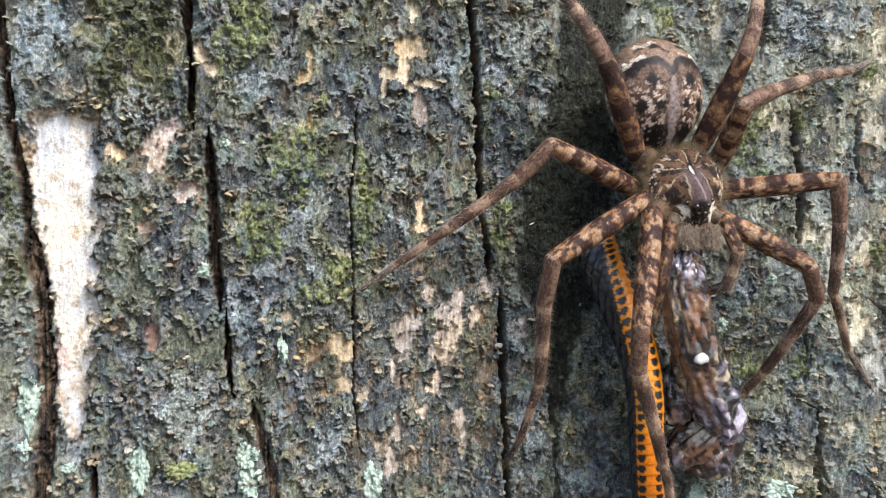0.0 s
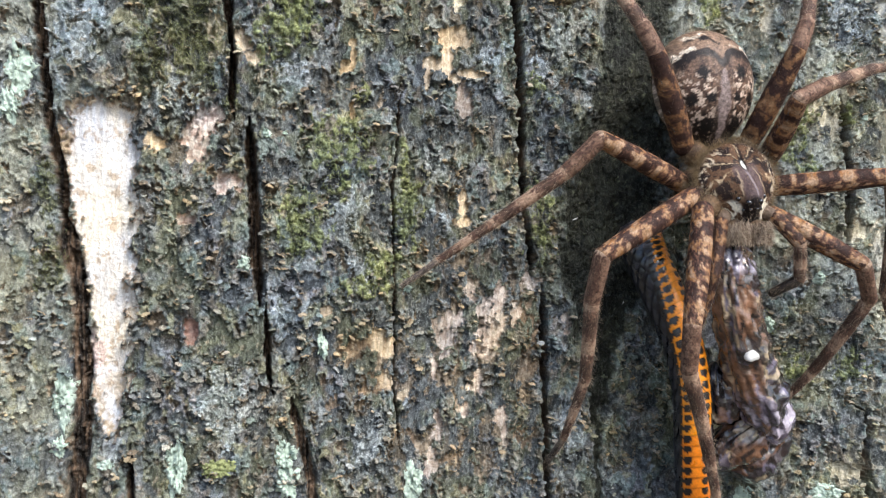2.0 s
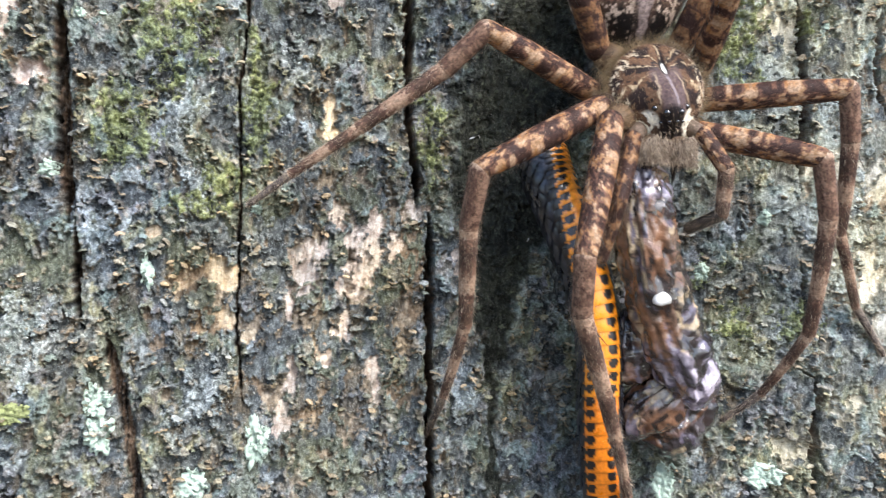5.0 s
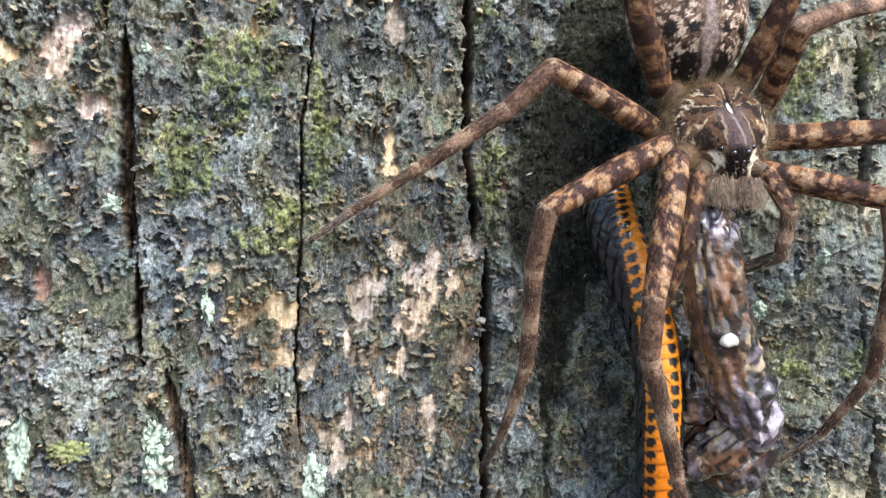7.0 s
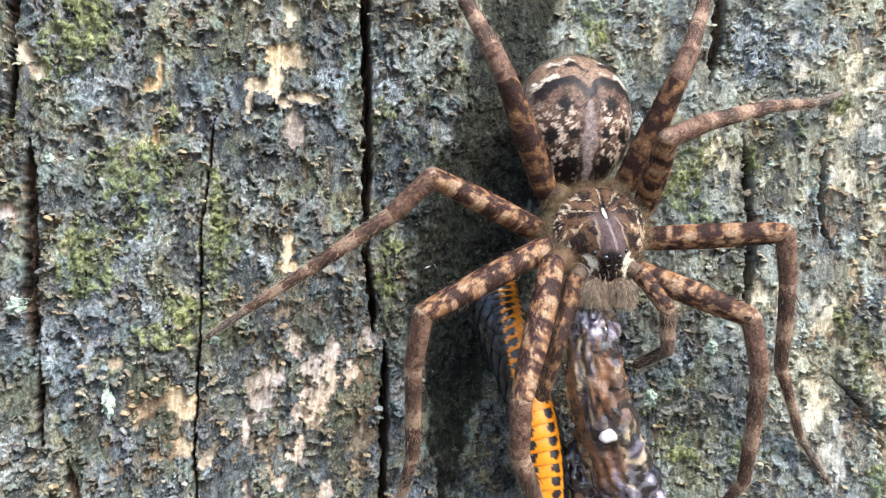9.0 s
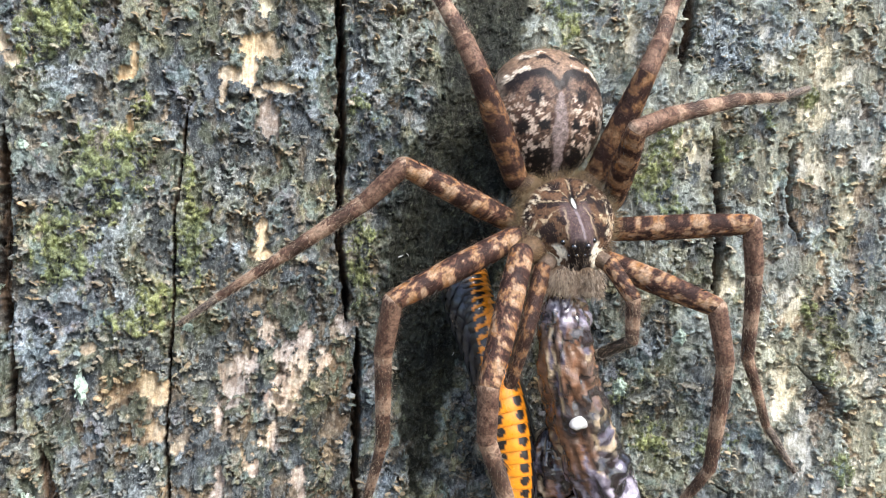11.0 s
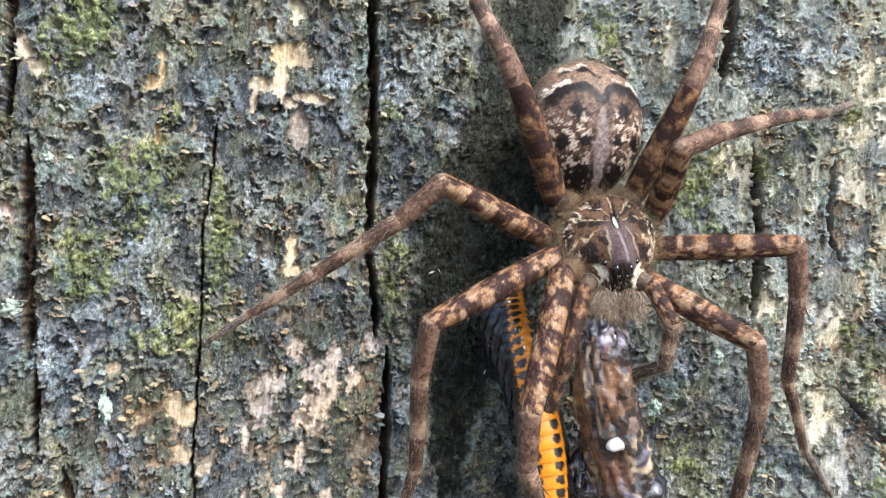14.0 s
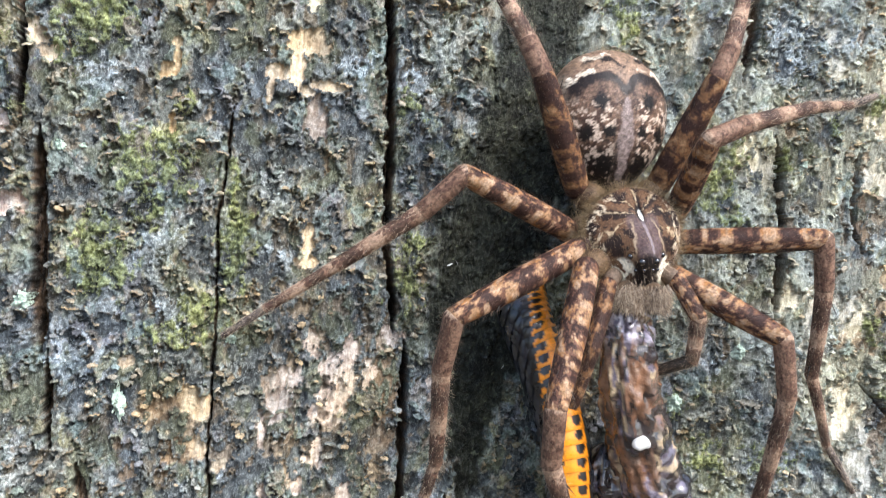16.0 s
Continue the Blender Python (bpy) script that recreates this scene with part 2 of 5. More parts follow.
PALE = np.maximum(PALE, patches([(78.3, 20.6, 2.1, 1.5), (80.1, 25.2, 2.3, 2.3), (81.8, 21.5, 1.5, 2.4), (80.9, 28.0, 1.1, 0.4), (73.4, 28.9, 1.1, 1.1), (71.6, 29.8, 1.2, 1.2), (73.4, 25.8, 1.2, 0.9), (65.4, 15.9, 1.4, 2.1), (67.3, 15.2, 0.7, 2.6), (76.8, 0.5, 2.2, 2.1), (76.2, -9.0, 1.6, 3.2),
                                 (78.4, -13.8, 1.5, 4.7), (72.5, -0.7, 0.8, 4.7), (84.0, 16.2, 1.3, 1.8), (78.5, 14.4, 1.8, 2.4), (82.4, 11.1, 0.9, 1.8), (70.0, 2.0, 1.0, 1.3)], 0.40))
PALE = np.maximum(PALE, patches([(86.9, 16.6, 1.1, 1.3), (89.3, -3.4, 2.2, 1.6), (85.2, -7.8, 2.1, 1.7), (90.1, -20.4, 1.6, 2.2), (88.2, -26.9, 1.7, 2.0), (84.9, -17.2, 1.1, 1.6), (74.3, -23.1, 1.6, 1.7), (69.3, -27.1, 1.9, 1.9), (58.7, 28.1, 1.4, 3.4), (92.5, 6.0, 2.0, 5.0), (90.5, 24.0, 2.4, 4.0)], 0.40))
WHITE = patches([(19.8, -10.7, 1.3, 1.7), (18.9, -8.7, 0.8, 0.9), (21.2, -8.3, 0.7, 1.0), (18.2, -13.5, 0.4, 1.8), (25.4, -10.2, 1.5, 1.7), (26.3, -6.6, 1.0, 2.1), (24.4, -7.6, 0.9, 1.2), (23.6, -12.1, 1.1, 1.0), (25.2, -12.7, 1.1, 0.6), (23.8, -15.8, 0.5, 1.8), (22.8, -16.4, 0.7, 0.6),
                 (21.7, -18.8, 0.9, 0.7), (17.7, -24.7, 0.8, 1.8), (18.6, -20.6, 0.5, 2.0), (26.5, -20.1, 0.7, 1.3), (27.0, -22.1, 0.5, 1.3), (30.4, -4.3, 0.8, 1.2), (20.1, -8.4, 0.7, 0.9), (28.3, -8.0, 0.6, 1.4), (35.0, -9.5, 0.8, 1.5), (22.6, -5.2, 0.7, 1.2)], 0.5)
RUST = patches([(21.0, 7.2, 1.4, 1.0), (8.9, -11.2, 1.4, 1.0), (10.8, -15.6, 1.3, 1.6), (14.4, -20.3, 0.5, 1.9), (15.7, -22.3, 0.5, 1.7), (11.1, 25.2, 0.6, 0.9), (10.2, 17.6, 0.9, 0.5), (19.8, -24.3, 1.5, 0.5), (7.0, -17.3, 0.9, 0.9), (30.5, -11.4, 1.0, 3.4), (29.0, -8.0, 1.2, 1.6), (29.0, -21.5, 1.2, 1.2),
                (22.6, -22.9, 1.0, 1.4), (5.8, -15.4, 0.6, 1.2), (9.2, -7.4, 0.5, 0.5), (29.8, -28.3, 1.0, 0.9), (81.4, -9.6, 1.0, 2.2), (77.0, 12.0, 0.7, 4.0), (70.6, -18.6, 1.2, 0.7), (75.0, 2.0, 0.8, 0.8)], 0.6)
# what grows on it
MOSSY = patches([(1.9, 23.6, 3.0, 2.7), (-0.2, 20.1, 1.5, 1.3), (7.0, 10.9, 2.8, 2.9), (9.2, 9.4, 1.9, 1.2), (3.6, 2.2, 1.9, 3.8), (14.7, 2.9, 1.5, 2.7), (12.1, -2.5, 1.7, 1.8), (15.4, 5.5, 0.9, 1.3), (9.6, 16.3, 0.6, 1.0), (30.5, 18.7, 0.9, 1.8), (31.4, 2.8, 1.4, 4.2), (7.0, 6.3, 1.2, 1.2), (9.2, -4.9, 2.0, 0.9), (14.4, 9.0, 0.5, 2.5),
                 (63.0, 16.5, 1.5, 2.0), (61.5, 12.2, 1.9, 2.0), (63.9, 9.7, 1.9, 0.8), (68.9, -14.1, 2.0, 1.5), (78.8, -0.3, 0.9, 1.5), (80.4, -7.3, 1.0, 0.8)], 0.9)
MOSSY = np.maximum(MOSSY, patches([(69.0, 15.6, 0.6, 1.4), (83.1, -16.9, 1.5, 1.5), (59.6, -9.7, 1.1, 1.2), (63.2, -14.8, 1.7, 1.2), (73.5, 19.7, 0.5, 1.2), (77.8, 21.5, 0.8, 1.2), (52.5, 29.9, 1.6, 2.0)], 0.9))
DEEPMOSS = patches([(-9.2, 22.7, 2.9, 5.2), (-12.1, 19.6, 1.9, 2.6), (-6.9, 18.6, 1.3, 2.4), (-21.9, -2.3, 1.1, 3.5), (-22.3, 5.3, 1.1, 2.9), (-4.1, 15.7, 0.6, 1.8), (-11.0, 30.0, 4.0, 5.0), (81.1, -3.0, 1.2, 2.0)], 0.8)
FROST = patches([(8.3, 4.1, 1.5, 2.1), (8.0, -0.6, 0.9, 2.7), (10.0, -2.8, 1.5, 1.5), (24.7, 21.9, 1.9, 1.3), (33.1, 24.6, 2.2, 4.1), (31.6, 20.4, 1.3, 1.8), (17.7, 3.3, 1.4, 1.0), (11.8, -20.7, 2.9, 3.2), (9.2, -23.7, 1.9, 1.2), (18.4, 9.1, 2.2, 1.5), (2.5, 17.8, 1.8, 1.8), (1.3, -7.3, 1.4, 2.4), (-4.6, -16.8, 2.9, 3.6), (-10.4, 14.3, 2.3, 1.8), (-19.8, 22.1, 2.6, 3.9), (15.7, -7.6, 1.3, 1.2), (35.7, -21.9, 1.8, 2.7)], 0.9)
FROST = np.maximum(FROST, patches([(67.7, 29.7, 2.0, 1.8), (69.6, 25.7, 2.3, 1.8), (63.3, -4.8, 1.7, 1.1), (67.8, -16.2, 2.3, 1.4), (71.7, 8.7, 1.5, 1.5), (78.3, 7.9, 0.7, 2.6), (81.0, 3.4, 1.1, 2.4), (63.7, 17.7, 1.1, 0.6), (66.5, 20.2, 1.7, 0.9), (61.1, -16.7, 1.5, 2.3), (76.5, 29.1, 1.4, 1.8), (74.6, -0.5, 0.8, 2.3), (62.8, 4.1, 2.3, 1.2)], 0.9))
DULL = patches([(16.0, -10.8, 2.0, 4.5), (16.4, -17.9, 1.8, 3.2), (10.5, -21.3, 2.8, 2.1), (19.8, -0.6, 2.8, 2.2), (25.4, 12.7, 2.5, 3.3), (14.4, 15.3, 2.7, 1.9), (24.0, 27.1, 2.6, 1.6), (15.7, 22.4, 1.3, 3.8), (6.7, -11.1, 1.5, 2.1), (32.7, 14.4, 3.0, 2.7), (-4.1, -10.8, 2.9, 2.4), (24.0, -1.3, 2.4, 2.0), (18.4, 13.0, 2.8, 1.9), (12.0, -23.5, 4.0, 3.0), (23.0, -23.0, 3.4, 4.0), (28.0, -15.0, 2.0, 4.0), (10.5, -7.0, 2.4, 2.0)], 0.9)
DULL = np.maximum(DULL, patches([(71.2, 18.4, 2.0, 1.8), (71.0, 13.1, 0.9, 2.7), (68.5, 24.7, 3.5, 1.4), (66.9, 28.5, 2.0, 1.8), (79.9, 0.9, 1.2, 2.6), (84.8, 2.1, 1.6, 2.4), (63.1, -1.2, 1.7, 2.3), (66.2, 3.7, 1.9, 2.3), (70.0, -12.5, 1.5, 2.3), (83.9, 7.7, 1.6, 2.4), (77.0, 9.0, 0.8, 3.5), (65.2, -9.3, 2.3, 1.2), (63.9, -5.9, 1.9, 1.2)], 0.9))
# dark flow: a wet stain with the spider's shadow painted into it
flow = 41.0 + 3.2 * np.clip((Z - 8) / 20, -0.6, 1.6) + 0.8 * wob1
WET_SHADE = smooth(1.12, 0.70, np.abs(X - flow) / np.interp(Z, [-46, -28, -20, -12, -2, 9, 15, 24, 34, 48], [0.3, 0.4, 0.7, 2.6, 7.4, 8.0, 6.0, 5.0, 3.8, 2.8]) + 0.30 * wob2 + 0.12 * jag)
WARM = np.clip(smooth(50, 70, X + 5 * wob1 + 0.70 * Z) + 0.8 * smooth(-13, -24, X + 4 * wob2), 0, 1)
tract = patches([(22.5, -13.0, 7.5, 17.0), (11.0, -14.0, 4.0, 5.0), (82.0, 4.0, 8.0, 30.0), (29.5, -14.0, 2.5, 14.0)], 0.8)

# two sheets of crust over the wood: a thin dark one, and grey lichen crust upon it, both broken along ragged fronts
wx, wz = X + 0.5 * wob1, Z + 0.5 * wob2
OPEN = np.maximum.reduce([BARE, PINK, WHITE, TAN, PALE * smooth(-0.45, -0.2, fbm(X / 1.4, Z / 2.2, 4, 66, 0.62))])
gone = (OPEN - 0.5) * 2.2
field_low = fbm(wx / 1.8, wz / 3.4, 5, 61, 0.64) + 0.86 - 0.42 * tract + 0.5 * WET_SHADE + 0.4 * MOSSY - 0.55 * RUST
field_top = fbm(wx / 2.1, wz / 3.0, 5, 51, 0.62) + 0.10 - 0.42 * DULL - 0.25 * tract + 0.35 * FROST + 0.5 * MOSSY - 0.5 * RUST
field_low = np.minimum(field_low, -gone + 0.10 * jag)
field_top = np.minimum(np.minimum(field_top, -gone + 0.10 * jag - 0.10), field_low)
lift = (0.25 + 0.75 * smooth(-0.25, 0.15, fbm(X / 4.5, Z / 6, 3, 121))) * (1 - 0.8 * WET_SHADE) * (1 - 0.6 * MOSSY)


def sheet(field):
    """Where a sheet lies, the rim along its broken front, and where that front hangs down."""
    lies = smooth(0.0, 0.035, field)
    rim = lies * smooth(0.26, 0.06, field)
    return lies, rim, smooth(0.0, 0.03, np.gradient(field, axis=0))


LOW, LOW_RIM, LOW_HANGS = sheet(field_low)
TOP, TOP_RIM, TOP_HANGS = sheet(field_top)
worm = 1 - np.minimum(1, 2.1 * np.abs(fbm(wx / 0.62, wz / 0.72, 3, 91, 0.55)))
tuft = fbm(wx / 0.9, wz / 1.1, 4, 95, 0.6)
fibre = fbm(X / 0.42, Z / 6.0, 4, 81, 0.6)
grit = fbm(X / 0.40, Z / 0.46, 3, 97, 0.62)
pits = smooth(0.26, 0.10, cells(X / 1.7 + 0.3 * wob1, Z / 2.2, 3) + 0.05 * jag) * smooth(-0.1, 0.3, fbm(X / 6, Z / 9, 2, 99)) * (1 - WET_SHADE)

H = 0.8 * fbm(X / 16, Z / 40, 3, 101) + 0.34 * fbm(X / 5, Z / 9, 3, 105) + 0.13 * fibre * (1 - 0.5 * TOP) * (1 - 0.6 * BARE)
H += 0.30 * LOW + 0.34 * TOP + TOP * (0.12 * worm + 0.08 * tuft) + LOW * (0.08 * tuft + 0.05 * grit)
H += lift * (0.42 * TOP_RIM * (0.2 + 0.8 * TOP_HANGS) + 0.34 * LOW_RIM * (0.2 + 0.8 * LOW_HANGS))
H += (1 - LOW) * 0.06 * grit - 0.4 * pits * TOP
H *= (1 - 0.35 * WET_SHADE) * (1 - 0.38 * WARM)
H -= 0.75 * np.maximum(BARE, PINK * 0.5)
H += 0.22 * np.maximum(MOSSY, DEEPMOSS) * (0.6 + tuft) + 0.7 * blob(-4.4, -22.0, 5.0, 8.0, 0.4) + 0.5 * blob(-9.0, 18.0, 4.0, 5.0, 0.6) - 0.6 * blob(81.5, -11.5, 2.4, 1.4, 0.8) + 0.6 * blob(82.5, -4.0, 3.6, 5.5, 0.6)
CRACKS = np.zeros_like(X)
CRACKS += crack([(-23.9, 48), (-23.2, 22.0), (-22.6, 16.8), (-22.1, 11.6), (-20.9, 6.4), (-20.7, 1.2)], 0.75, 2.6)
CRACKS += crack([(-20.8, 3.0), (-19.9, -2.3), (-19.3, -5.8), (-19.0, -9.8), (-18.8, -15.1), (-18.9, -19.7), (-19.3, -25.7), (-19.3, -48)], 1.45, 2.0)
CRACKS += crack([(-14.0, -20.8), (-14.1, -23.5), (-13.9, -30.0), (-14.2, -48)], 0.55, 2.4)
CRACKS += crack([(-5.2, 48), (-4.5, 26.5), (-4.6, 22.9), (-4.0, 18.7), (-4.2, 14.5), (-3.9, 12.6)], 0.55, 4.0)
CRACKS += crack([(-2.4, 13.0), (-2.2, 8.5), (-1.8, 2.5), (-1.5, -2.4), (-1.1, -6.8)], 0.85, 3.2)
CRACKS += crack([(-0.5, -6.4), (-0.2, -12.1), (-0.1, -15.1), (0.4, -16.2)], 0.42, 3.5)
CRACKS += crack([(2.2, -16.6), (3.2, -20.2), (3.9, -23.3), (4.6, -27.1), (6.0, -34.0), (6.5, -48)], 0.85, 1.7)
CRACKS += crack([(13.9, 16.6), (13.6, 11.5), (13.2, 5.8), (13.5, -2.5), (13.5, -7.5), (13.6, -16.4), (14.4, -23.0)], 0.20, 1.8)
CRACKS += crack([(27.6, 48), (28.0, 29.6), (28.2, 25.6), (28.8, 19.6), (29.0, 13.5), (29.2, 8.1), (29.4, 3.4), (30.2, -0.9), (30.7, -4.0)], 0.66, 4.5)
CRACKS += crack([(31.8, -4.6), (32.0, -10.8), (32.2, -17.6), (32.6, -23.1), (32.8, -30.0), (33.2, -48)], 0.58, 4.5)
CRACKS += crack([(65.4, 48), (64.8, 31.9), (64.8, 28.4), (64.3, 23.6)], 0.75, 2.6)
CRACKS += crack([(67.8, 18.4), (68.6, 14.4), (68.8, 8.5), (68.7, 4.4), (68.8, -1.0)], 0.50, 4.0)
CRACKS += crack([(69.2, -8.0), (69.5, -12.6), (69.6, -18.4)], 0.30, 2.4)
CRACKS += crack([(69.3, -18.9), (71.1, -19.9), (71.4, -23.2), (71.5, -29.0), (72.6, -48)], 0.42, 3.0)
CRACKS += crack([(76.0, 17.8), (75.9, 13.7), (76.4, 9.0), (77.8, 6.2)], 0.42, 1.6)
CRACKS += crack([(75.6, 17.3), (78.3, 17.9), (79.9, 18.3)], 0.26, 1.4)
CRACKS += crack([(77.9, -6.2), (80.4, -8.5), (82.7, -11.2)], 0.34, 1.2)
CRACKS += crack([(82.5, -10.9), (84.4, -9.8), (88.1, -8.8), (90.1, -7.3)], 0.30, 1.4)
H -= np.minimum(CRACKS, 5.5)
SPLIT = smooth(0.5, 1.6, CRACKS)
H += 0.9 * SPLIT * np.abs(fbm(X / 0.4, Z / 5.0, 3, 131, 0.6))
H -= 1.3 * blob(18.9, 17.6, 1.4, 0.7) + 1.3 * blob(24.2, -9.0, 0.45, 0.6) + 1.3 * blob(23.6, -13.4, 0.45, 0.7) + 0.9 * blob(24.0, -12.2, 0.3, 0.6)
BASE = trunk_profile(X)


def over(under, colour, k):
    """Lays one colour on another by an even or varying cover."""
    return under + (np.asarray(colour) - under) * np.asarray(k)[..., None]


def between(a, b, k):
    return np.asarray(a) + (np.asarray(b) - np.asarray(a)) * np.asarray(k)[..., None]


def pigments():
    """The bark's own colours, layer on layer; the spider's shade is painted into the wet stain."""
    blot, hue = fbm(wx / 1.5, wz / 2.0, 4, 141, 0.6), fbm(wx / 4.2, wz / 6.5, 4, 151, 0.6)
    tint, dust = fbm(wx / 2.6, wz / 4.0, 4, 161, 0.6), fbm(X / 0.8, Z / 0.9, 3, 171, 0.65)
    grain = smooth(-0.5, 0.5, fibre)
    wood = between((0.14, 0.105, 0.070), (0.35, 0.275, 0.190), smooth(-0.6, 0.6, 0.7 * fibre + dust))
    wood = over(wood, (0.20, 0.130, 0.075), 0.7 * RUST)
    wood = over(wood, (0.060, 0.046, 0.034), 0.7 * smooth(0.15, 0.5, blot))
    wood = over(wood, between((0.50, 0.365, 0.225), (0.68, 0.545, 0.37), smooth(-0.6, 0.6, fibre + 0.8 * dust)), TAN)
    wood = over(wood, between((0.38, 0.345, 0.255), (0.60, 0.56, 0.455), smooth(-0.5, 0.3, blot + 0.4 * dust)), PALE)
    wood = over(wood, between((0.50, 0.37, 0.31), (0.76, 0.66, 0.58), smooth(-0.4, 0.3, dust)), PINK)
    wood = over(wood, between((0.46, 0.35, 0.27), (0.72, 0.61, 0.50), smooth(-0.5, 0.4, dust + 0.4 * fibre + 0.5 * blot)), WHITE)
    wood = over(wood, between((0.26, 0.19, 0.135), (0.46, 0.38, 0.30), smooth(-0.4, 0.4, dust)), blob(21.5, 16.1, 1.4, 2.8))
    wood = over(wood, (0.40, 0.20, 0.13), 0.8 * blob(-8.1, -9.2, 0.6, 1.6))
    stripped = between((0.82, 0.74, 0.64), (0.93, 0.88, 0.81), grain)
    stripped = over(stripped, (0.62, 0.47, 0.30), smooth(-8, -19, Z + 3 * wob1) * smooth(-0.5, 0.3, blot))
    stripped = over(stripped, (0.55, 0.40, 0.26), 0.75 * smooth(0.5, 0.75, blot + 0.5 * dust))
    stripped = over(stripped, (0.56, 0.36, 0.22), 0.8 * smooth(0.45, 0.62, BARE) * smooth(0.98, 0.80, BARE))
    wood = over(wood, stripped, smooth(0.4, 0.6, BARE))
    wood = over(wood, (0.62, 0.42, 0.36), 0.7 * blob(-17.4, -11.6, 0.9, 1.7))
    dark = between((0.034, 0.040, 0.043), (0.112, 0.124, 0.124), smooth(-0.5, 0.5, blot + 0.5 * tuft))
    dark = over(dark, (0.125, 0.098, 0.064), 0.75 * smooth(0.1, 0.5, tint))
    dark = over(dark, (0.100, 0.108, 0.062), 0.75 * smooth(0.0, 0.4, hue))
    dark = over(dark, (0.245, 0.24, 0.185), 0.85 * WARM * smooth(-0.7, 0.0, hue) * (1 - DULL))
    grey = between((0.088, 0.096, 0.092), (0.238, 0.254, 0.236), smooth(-0.5, 0.5, blot + 0.4 * tuft))
    grey = over(grey, (0.165, 0.175, 0.110), 0.70 * smooth(0.0, 0.45, hue))
    grey = over(grey, (0.205, 0.190, 0.200), 0.55 * smooth(0.30, 0.60, -hue))
    grey = over(grey, (0.205, 0.165, 0.115), 0.7 * smooth(0.15, 0.55, -tint))
    grey = over(grey, (0.345, 0.36, 0.295), 0.90 * WARM * smooth(-0.7, 0.0, -tint - 0.3 * blot) * (1 - 0.7 * DULL))
    grey = over(grey, (0.145, 0.190, 0.165), 0.75 * smooth(0.20, 0.50, fbm(wx / 2.4, wz / 3.0, 4, 201, 0.6)))
    grey = over(grey, (0.240, 0.225, 0.120), 0.70 * smooth(0.32, 0.60, fbm(wx / 2.2, wz / 3.0, 4, 211, 0.6)))
    grey = over(grey, (0.070, 0.078, 0.080), 0.55 * DULL)
    grey = over(grey, (0.27, 0.31, 0.32), 0.5 * FROST)
    c = over(wood, dark, LOW)
    c = over(c, grey, TOP)
    c = over(c, (0.46, 0.50, 0.50), (0.15 + 0.60 * FROST + 0.10 * WARM) * smooth(0.55, 0.85, worm) * smooth(-0.3, 0.4, tuft) * TOP)
    c = over(c, (0.040, 0.042, 0.038), 0.55 * smooth(-0.35, -0.75, tuft) * LOW * (1 - 0.5 * WARM))
    lip = lift * smooth(0.0, 0.02, field_top) * smooth(0.20, 0.08, field_top) * TOP_HANGS
    c = over(c, (0.40, 0.30, 0.18), 0.65 * lip * smooth(-0.3, 0.3, hue + tint))
    c = over(c, (0.44, 0.32, 0.18), 0.85 * lift * smooth(0.0, 0.02, field_low) * smooth(0.22, 0.08, field_low) * LOW_HANGS)
    chip = smooth(0.15, 0.11, cells(X / 1.25 + 0.3 * wob1, Z / 1.45 + 0.3 * wob2, 9) + 0.05 * jag) * smooth(0.0, 0.4, fbm(X / 5, Z / 8, 2, 181) + 0.3 * tract)
    c = over(c, between((0.27, 0.195, 0.125), (0.42, 0.35, 0.25), smooth(-0.3, 0.3, hue)), 0.60 * chip * (1 - WET_SHADE) * (1 - BARE))
    green = between((0.080, 0.096, 0.030), (0.285, 0.315, 0.115), smooth(-0.6, 0.6, dust + tuft))
    c = over(c, green, 0.82 * MOSSY * smooth(-0.6, -0.1, tuft + 0.5 * hue))
    c = over(c, between((0.035, 0.040, 0.014), (0.125, 0.125, 0.050), smooth(-0.5, 0.6, dust + tuft)), 0.80 * DEEPMOSS * smooth(-0.8, -0.2, tuft + 0.5 * hue))
    speck = smooth(0.80, 1.0, dust + 0.3 * tuft)
    # near-black of the stain, the spider's shade painted in with it
    soaked_shade = over(between((0.010, 0.010, 0.007), (0.026, 0.027, 0.018), smooth(-0.4, 0.4, blot)), (0.13, 0.14, 0.09), 0.8 * speck)
    c = over(c, soaked_shade, 0.97 * WET_SHADE * smooth(1.6, 1.1, blot))
    broad, mid = fbm(X / 7.5, Z / 12, 3, 221), fbm(wx / 2.9, wz / 4.2, 4, 231, 0.6)
    c = c * between((0.82, 0.88, 1.00), (1.10, 1.07, 0.98), smooth(-0.6, 0.6, broad)) * np.clip(0.94 + 0.34 * mid * (1 - BARE), 0.5, 1.5)[..., None]
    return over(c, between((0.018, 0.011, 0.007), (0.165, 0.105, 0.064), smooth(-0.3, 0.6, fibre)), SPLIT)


PIGMENT = pigments()
STATE = np.stack([WET_SHADE, np.clip(FROST + 0.15 * WARM, 0, 1) * (1 - WET_SHADE), np.maximum(LOW, TOP) * (1 - SPLIT) * (1 - 0.55 * WARM)], -1)


